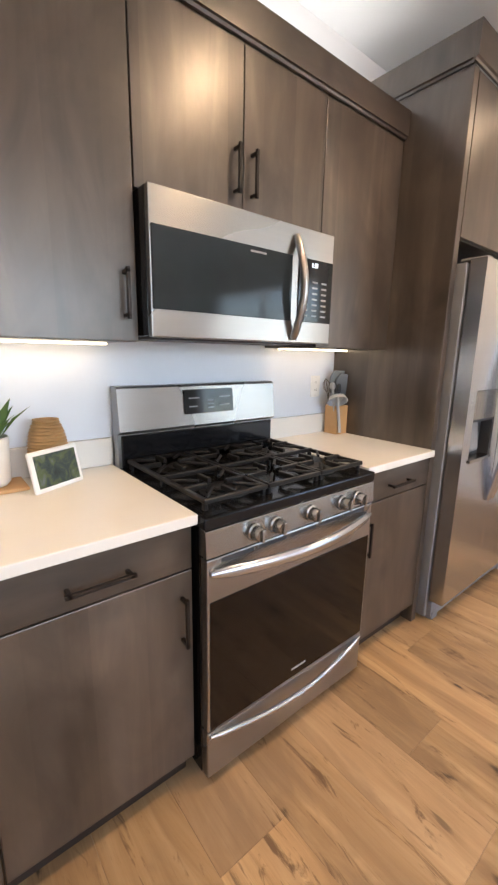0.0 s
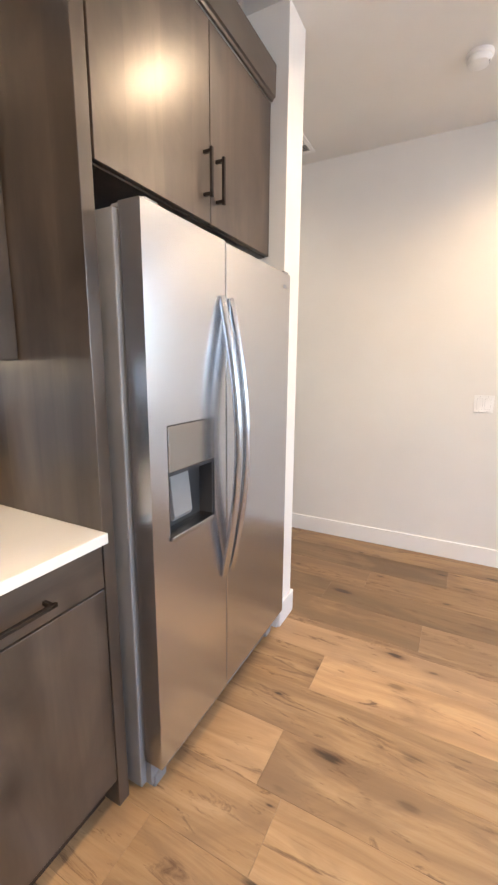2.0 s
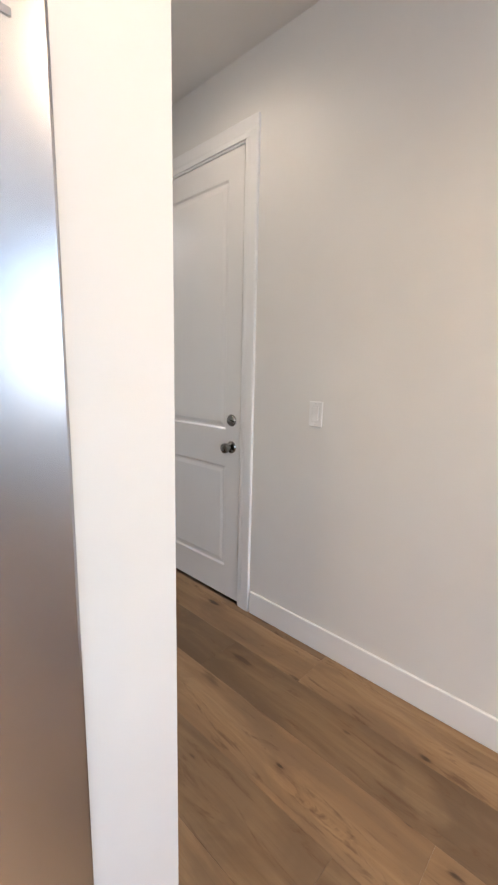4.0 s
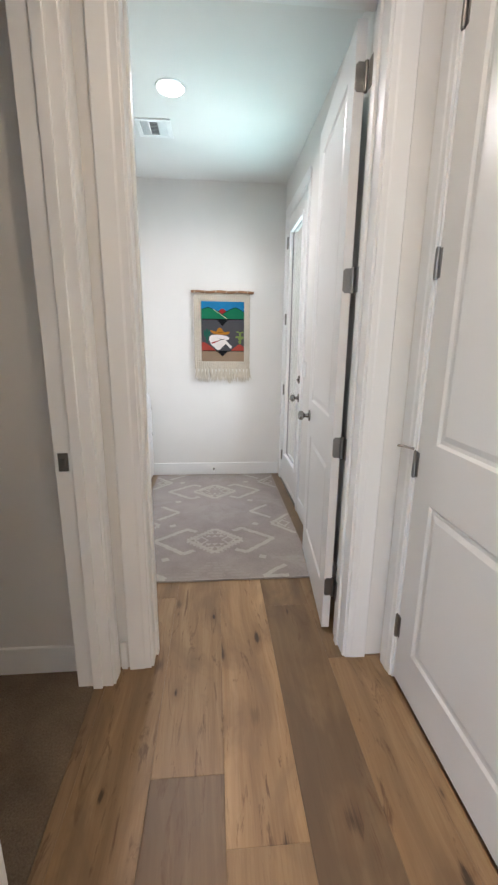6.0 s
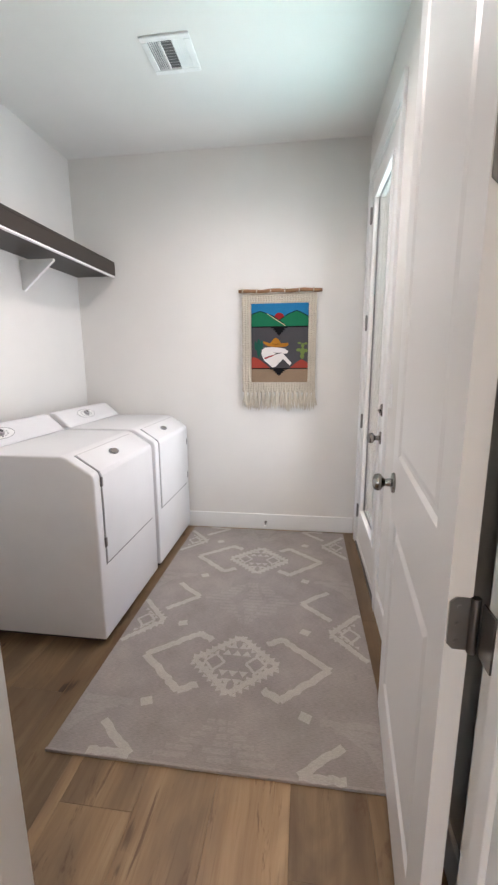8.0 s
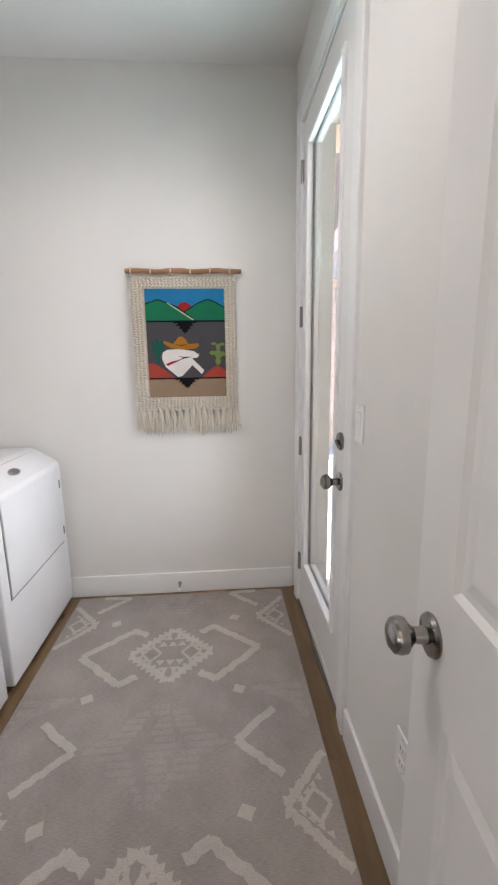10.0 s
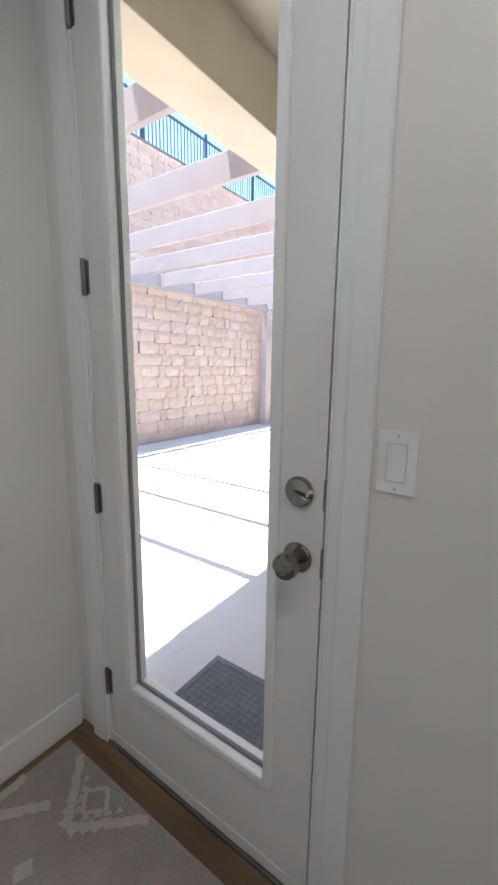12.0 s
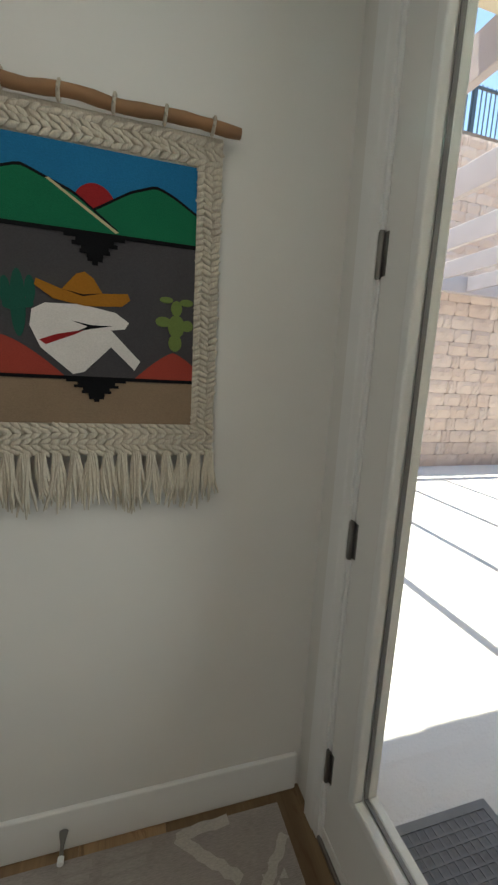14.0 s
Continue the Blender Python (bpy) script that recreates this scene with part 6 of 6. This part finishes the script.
def porch():
    structure("porch_beam", solid((5.36, 22.0, 6.865, 7.150, 2.520, 3.05), bevel=0.006), STUCCO, "cream stucco porch beam", "beam")
    structure("porch_ceiling", solid((5.36, 22.0, 3.50, 6.864, 2.87, 3.055)), STUCCO, "cream porch ceiling", "ceiling")
    structure("porch_roof", solid((5.37, 22.0, 3.50, 7.54, 3.062, 3.20)), STUCCO, "porch roof slab", "roof")
    # unseen walls added outside; the long one blocks sunlit ground behind the porch
    structure("wall_outside", solid((5.41, 5.55, 0.98, 3.25, 0.0, 3.03), (5.55, 22.0, 3.35, 3.50, -0.012, 3.20)), STUCCO, "added stucco outside wall, unseen, shading the porch", "wall")


porch()


def pergola():
    c = thing("pergola", (12.0, 8.9, 0), "grey-white painted patio pergola", "pergola")
    me = None
    for k in range(13):
        rx = 6.11 + 0.79 * k
        if me is None:
            bm = solid((-0.024, 0.024, 7.152, 10.698, 2.565, 2.755), bevel=0.004, seg=1)
            ob = part("rafter", bm, PERGOLA, c)
            me = ob.data
            ob.location.x = rx
        else:
            ob = new("rafter", me)
            ob.parent, ob.location = c, (rx, 0, 0)
    part("beam", solid((5.9, 15.75, 10.70, 10.80, 2.540, 2.755), bevel=0.004, seg=1), PERGOLA, c)
    for qx in (12.46,):
        part("post", solid((qx - 0.075, qx + 0.075, 10.675, 10.825, -0.013, 2.539), bevel=0.006, seg=1), PERGOLA, c)


pergola()


def block_mesh(length, height, seed):
    """A split-face wall block: rough front to -y, eased edges."""
    rng = random.Random(seed)
    bm = bmesh.new()
    nx, nz = 5, 3
    grid = []
    for j in range(nz + 1):
        row = []
        for i in range(nx + 1):
            u, w = i / nx, j / nz
            rim = i in (0, nx) or j in (0, nz)
            y = 0.012 if rim else rng.uniform(-0.012, 0.003)
            corner = i in (0, nx) and j in (0, nz)
            du = (0.007 if i == 0 else -0.007) if corner else rng.uniform(-0.004, 0.004)
            dw = (0.006 if j == 0 else -0.006) if corner else rng.uniform(-0.004, 0.004)
            row.append(bm.verts.new(((u - 0.5) * length + du, y, w * height + dw)))
        grid.append(row)
    for j in range(nz):
        for i in range(nx):
            bm.faces.new((grid[j][i], grid[j][i + 1], grid[j + 1][i + 1], grid[j + 1][i]))
    rim = grid[0] + [r[-1] for r in grid[1:]] + grid[-1][-2::-1] + [r[0] for r in grid[-2:0:-1]]
    back = [bm.verts.new((v.co.x, 0.10, v.co.z)) for v in rim]
    for k in range(len(rim)):
        q = (k + 1) % len(rim)
        bm.faces.new((rim[q], rim[k], back[k], back[q]))
    return bm


def block_wall(wall, x0, x1, y, z0, rows, kinds, as_parts, turn=0.0, origin=(0, 0)):
    rng = random.Random(17 + rows)
    joined = bmesh.new()
    for j in range(rows):
        x = x0 - (0.2 if j % 2 else 0.0)
        while x < x1:
            L, me = kinds[rng.randrange(len(kinds))]
            mid = (x + L / 2, y + 0.002 * j + rng.uniform(-0.005, 0.005), z0 + j * COURSE)
            if as_parts:
                ob = new("block", me)
                ob.parent, ob.location = wall, mid
                ob.rotation_euler[1] = rng.uniform(-0.008, 0.008)
            else:
                at = len(joined.verts)
                joined.from_mesh(me)
                joined.verts.ensure_lookup_table()
                mv = Matrix.Translation((*origin, 0)) @ Matrix.Rotation(turn, 4, "Z") @ Matrix.Translation(mid)
                bmesh.ops.transform(joined, matrix=mv, verts=joined.verts[at:])
            x += L + 0.003
    if not as_parts:
        ob = part("block_courses", joined, BLOCK, wall)
        ob["kind"] = "stuff"
    else:
        joined.free()


COURSE = 0.192


def retaining_walls():
    kinds = []
    for i, L in enumerate((0.16, 0.31, 0.40, 0.25, 0.36)):
        bm = block_mesh(L, COURSE - 0.003, 90 + i)
        me = bpy.data.meshes.new("block")
        bm.to_mesh(me)
        bm.free()
        me.materials.append(BLOCK)
        kinds.append((L, me))
    w = structure("retaining_wall", solid((4.0, 16.6, 11.015, 11.5, -0.05, 3.06)), MORTAR, "tan split-face block retaining wall", "retaining wall")
    block_wall(w, 9.0, 13.5, 10.94, -0.02, 16, kinds, True)
    block_wall(w, 13.55, 16.3, 10.94, -0.02, 16, kinds, False)
    block_wall(w, 4.6, 8.95, 10.94, -0.02, 16, kinds, False)
    w2 = structure("retaining_wall_end", solid((16.275, 16.8, 2.0, 11.014, -0.05, 3.06)), MORTAR, "tan block end wall of the patio", "retaining wall")
    block_wall(w2, 0.0, 9.0, 0.0, -0.02, 16, kinds, False, -math.pi / 2, (16.2, 11.0))
    up = structure("upper_wall", solid((0.0, 17.5, 13.015, 13.6, 2.8, 6.05)), MORTAR, "tan block upper retaining wall", "retaining wall")
    block_wall(up, 8.0, 17.3, 12.94, 2.9, 16, kinds, False)
    structure("terrace", solid((0.0, 17.5, 11.5, 13.015, -0.05, 2.98)), EARTH, "dry earth terrace between the walls", "ground")
    structure("hill", solid((0.0, 60.0, 13.6, 60.0, -0.05, 6.0)), EARTH, "bare earth hill top", "ground")
    structure("end_hill", prism([(16.55, -0.05), (16.55, 2.98), (17.55, 5.98), (40.0, 5.98), (40.0, -0.05)], "y", 2.0, 13.59), BANK, "reddish bare earth bank", "ground")


retaining_walls()


def hill_fence():
    c = thing("hill_fence", (16.0, 13.3, 6.0), "dark metal picket fence on top of the wall", "fence")
    for z in (6.12, 7.02):
        part("rail", solid((7.0, 17.6, 13.28, 13.32, z, z + 0.04)), FENCE, c)
        part("rail", solid((17.58, 17.62, 4.0, 13.28, z, z + 0.04)), FENCE, c)
    me = None
    for i in range(92):
        fx = 7.05 + i * 0.115
        if me is None:
            ob = part("picket", solid((-0.009, 0.009, 13.291, 13.309, 6.02, 7.10)), FENCE, c)
            me = ob.data
            ob.location.x = fx + 0.0
        else:
            ob = new("picket", me)
            ob.parent, ob.location = c, (fx, 0, 0)
    for i in range(80):
        ob = new("picket", me)
        ob.parent, ob.location = c, (17.6, -0.115 * (i + 1), 0)
    me = None
    for i, (fx, fy) in enumerate([(7.0 + 2.12 * k, 0.0) for k in range(6)] + [(17.6, -2.3 * (k + 1)) for k in range(4)]):
        if me is None:
            ob = part("post", solid((-0.030, 0.030, 13.27, 13.33, 5.99, 7.18)), FENCE, c)
            me = ob.data
            ob.location.x = fx
        else:
            ob = new("post", me)
            ob.parent, ob.location = c, (fx, fy, 0)


hill_fence()


# ---- window behind the walker ----
def kitchen_window():
    win = structure("window_1", solid((-0.4, 3.6, -2.70, -2.64, 1.00, 1.05), (-0.4, 3.6, -2.70, -2.64, 2.35, 2.40), (-0.4, -0.35, -2.70, -2.64, 1.05, 2.35), (3.55, 3.6, -2.70, -2.64, 1.05, 2.35),
                                  (1.57, 1.63, -2.70, -2.64, 1.05, 2.35)), TRIM, "wide white framed kitchen window", "window")
    for a, b in ((-0.35, 1.57), (1.63, 3.55)):
        p = part("pane", solid((a, b, -2.672, -2.668, 1.05, 2.35)), GLASS, win, "clear glass pane")
        p.visible_shadow = False
    # side window out of view, added to go with its daylight lamp
    win = structure("window_2", solid((5.30, 5.36, -2.4, 0.0, 0.95, 1.0), (5.30, 5.36, -2.4, 0.0, 2.25, 2.30), (5.30, 5.36, -2.4, -2.35, 1.0, 2.25), (5.30, 5.36, -0.05, 0.0, 1.0, 2.25),
                                  (5.30, 5.36, -1.23, -1.17, 1.0, 2.25)), TRIM, "unseen white framed side window, added for its daylight", "window")
    for a, b in ((-2.35, -1.23), (-1.17, -0.05)):
        p = part("pane", solid((5.328, 5.332, a, b, 1.0, 2.25)), GLASS, win, "clear glass pane")
        p.visible_shadow = False


kitchen_window()


# ---- floor planks, last ----
def planks():
    sub = structure("floor", solid((-3.0, 5.255, -2.6, 3.185, -0.06, -0.009), (3.08, 5.26, 3.185, 6.835, -0.06, -0.009)), FLOOR, "knotty oak-look plank floor", "floor")
    wide, long = 0.2326, 1.50
    # tone ranges; hall and laundry painted darker for the weaker light there
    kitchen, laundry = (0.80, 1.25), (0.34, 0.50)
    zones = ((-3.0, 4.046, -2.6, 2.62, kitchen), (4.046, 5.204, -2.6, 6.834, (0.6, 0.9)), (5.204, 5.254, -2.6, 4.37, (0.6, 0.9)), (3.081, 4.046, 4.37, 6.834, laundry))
    # boards of the hall: joint, then shade-darkened tone and greyness beyond and before it
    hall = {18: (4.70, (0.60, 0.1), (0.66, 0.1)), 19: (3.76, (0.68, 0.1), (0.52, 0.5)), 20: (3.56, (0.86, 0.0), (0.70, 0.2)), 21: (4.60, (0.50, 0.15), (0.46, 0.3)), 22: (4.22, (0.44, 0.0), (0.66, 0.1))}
    rng = random.Random(21)
    first = 4.3200 - 19 * wide - 14 * wide
    row, at = first, -14
    rest = bmesh.new()
    while row < 5.254:
        board = hall.get(at)
        shift = board[0] % long if board else rng.uniform(0, long)
        for zx0, zx1, zy0, zy1, spread in zones:
            a, b = max(row, zx0), min(row + wide, zx1)
            if b - a < 0.015:
                continue
            y = math.floor((zy0 - shift) / long) * long + shift
            while y < zy1:
                p, q = max(y, zy0), min(y + long, zy1)
                if q - p > 0.004:
                    near = b > 0.6 and q > 0.2
                    g = 0.0003
                    cx, cy = (a + b) / 2, (p + q) / 2
                    hx, hy = (b - a) / 2 - g, (q - p) / 2 - g
                    e = 0.0012
                    ring = [(-hx, -hy), (hx, -hy), (hx, hy), (-hx, hy)]
                    inner = [(-hx + e, -hy + e), (hx - e, -hy + e), (hx - e, hy - e), (-hx + e, hy - e)]
                    bm = bmesh.new() if near else rest
                    o = (0, 0) if near else (cx, cy)
                    lo = [bm.verts.new((u + o[0], v + o[1], -0.008)) for u, v in ring]
                    mid = [bm.verts.new((u + o[0], v + o[1], -0.0006)) for u, v in ring]
                    hi = [bm.verts.new((u + o[0], v + o[1], 0.0)) for u, v in inner]
                    for k in range(4):
                        n = (k + 1) % 4
                        bm.faces.new((lo[k], lo[n], mid[n], mid[k]))
                        bm.faces.new((mid[k], mid[n], hi[n], hi[k]))
                    bm.faces.new(hi)
                    if near:
                        me = bpy.data.meshes.new("plank")
                        bm.to_mesh(me)
                        bm.free()
                        me.materials.append(FLOOR)
                        ob = new("plank", me)
                        ob.parent, ob.location = sub, (cx, cy, 0)
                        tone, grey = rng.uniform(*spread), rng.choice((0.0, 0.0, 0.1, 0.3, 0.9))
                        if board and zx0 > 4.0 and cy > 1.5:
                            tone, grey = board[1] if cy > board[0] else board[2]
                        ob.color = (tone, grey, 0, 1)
                y += long
        row += wide
        at += 1
    far = part("far_planks", rest, FLOOR, sub)
    far["kind"] = "stuff"
    far.color = sub.color = (0.9, 0.3, 0, 1)


planks()
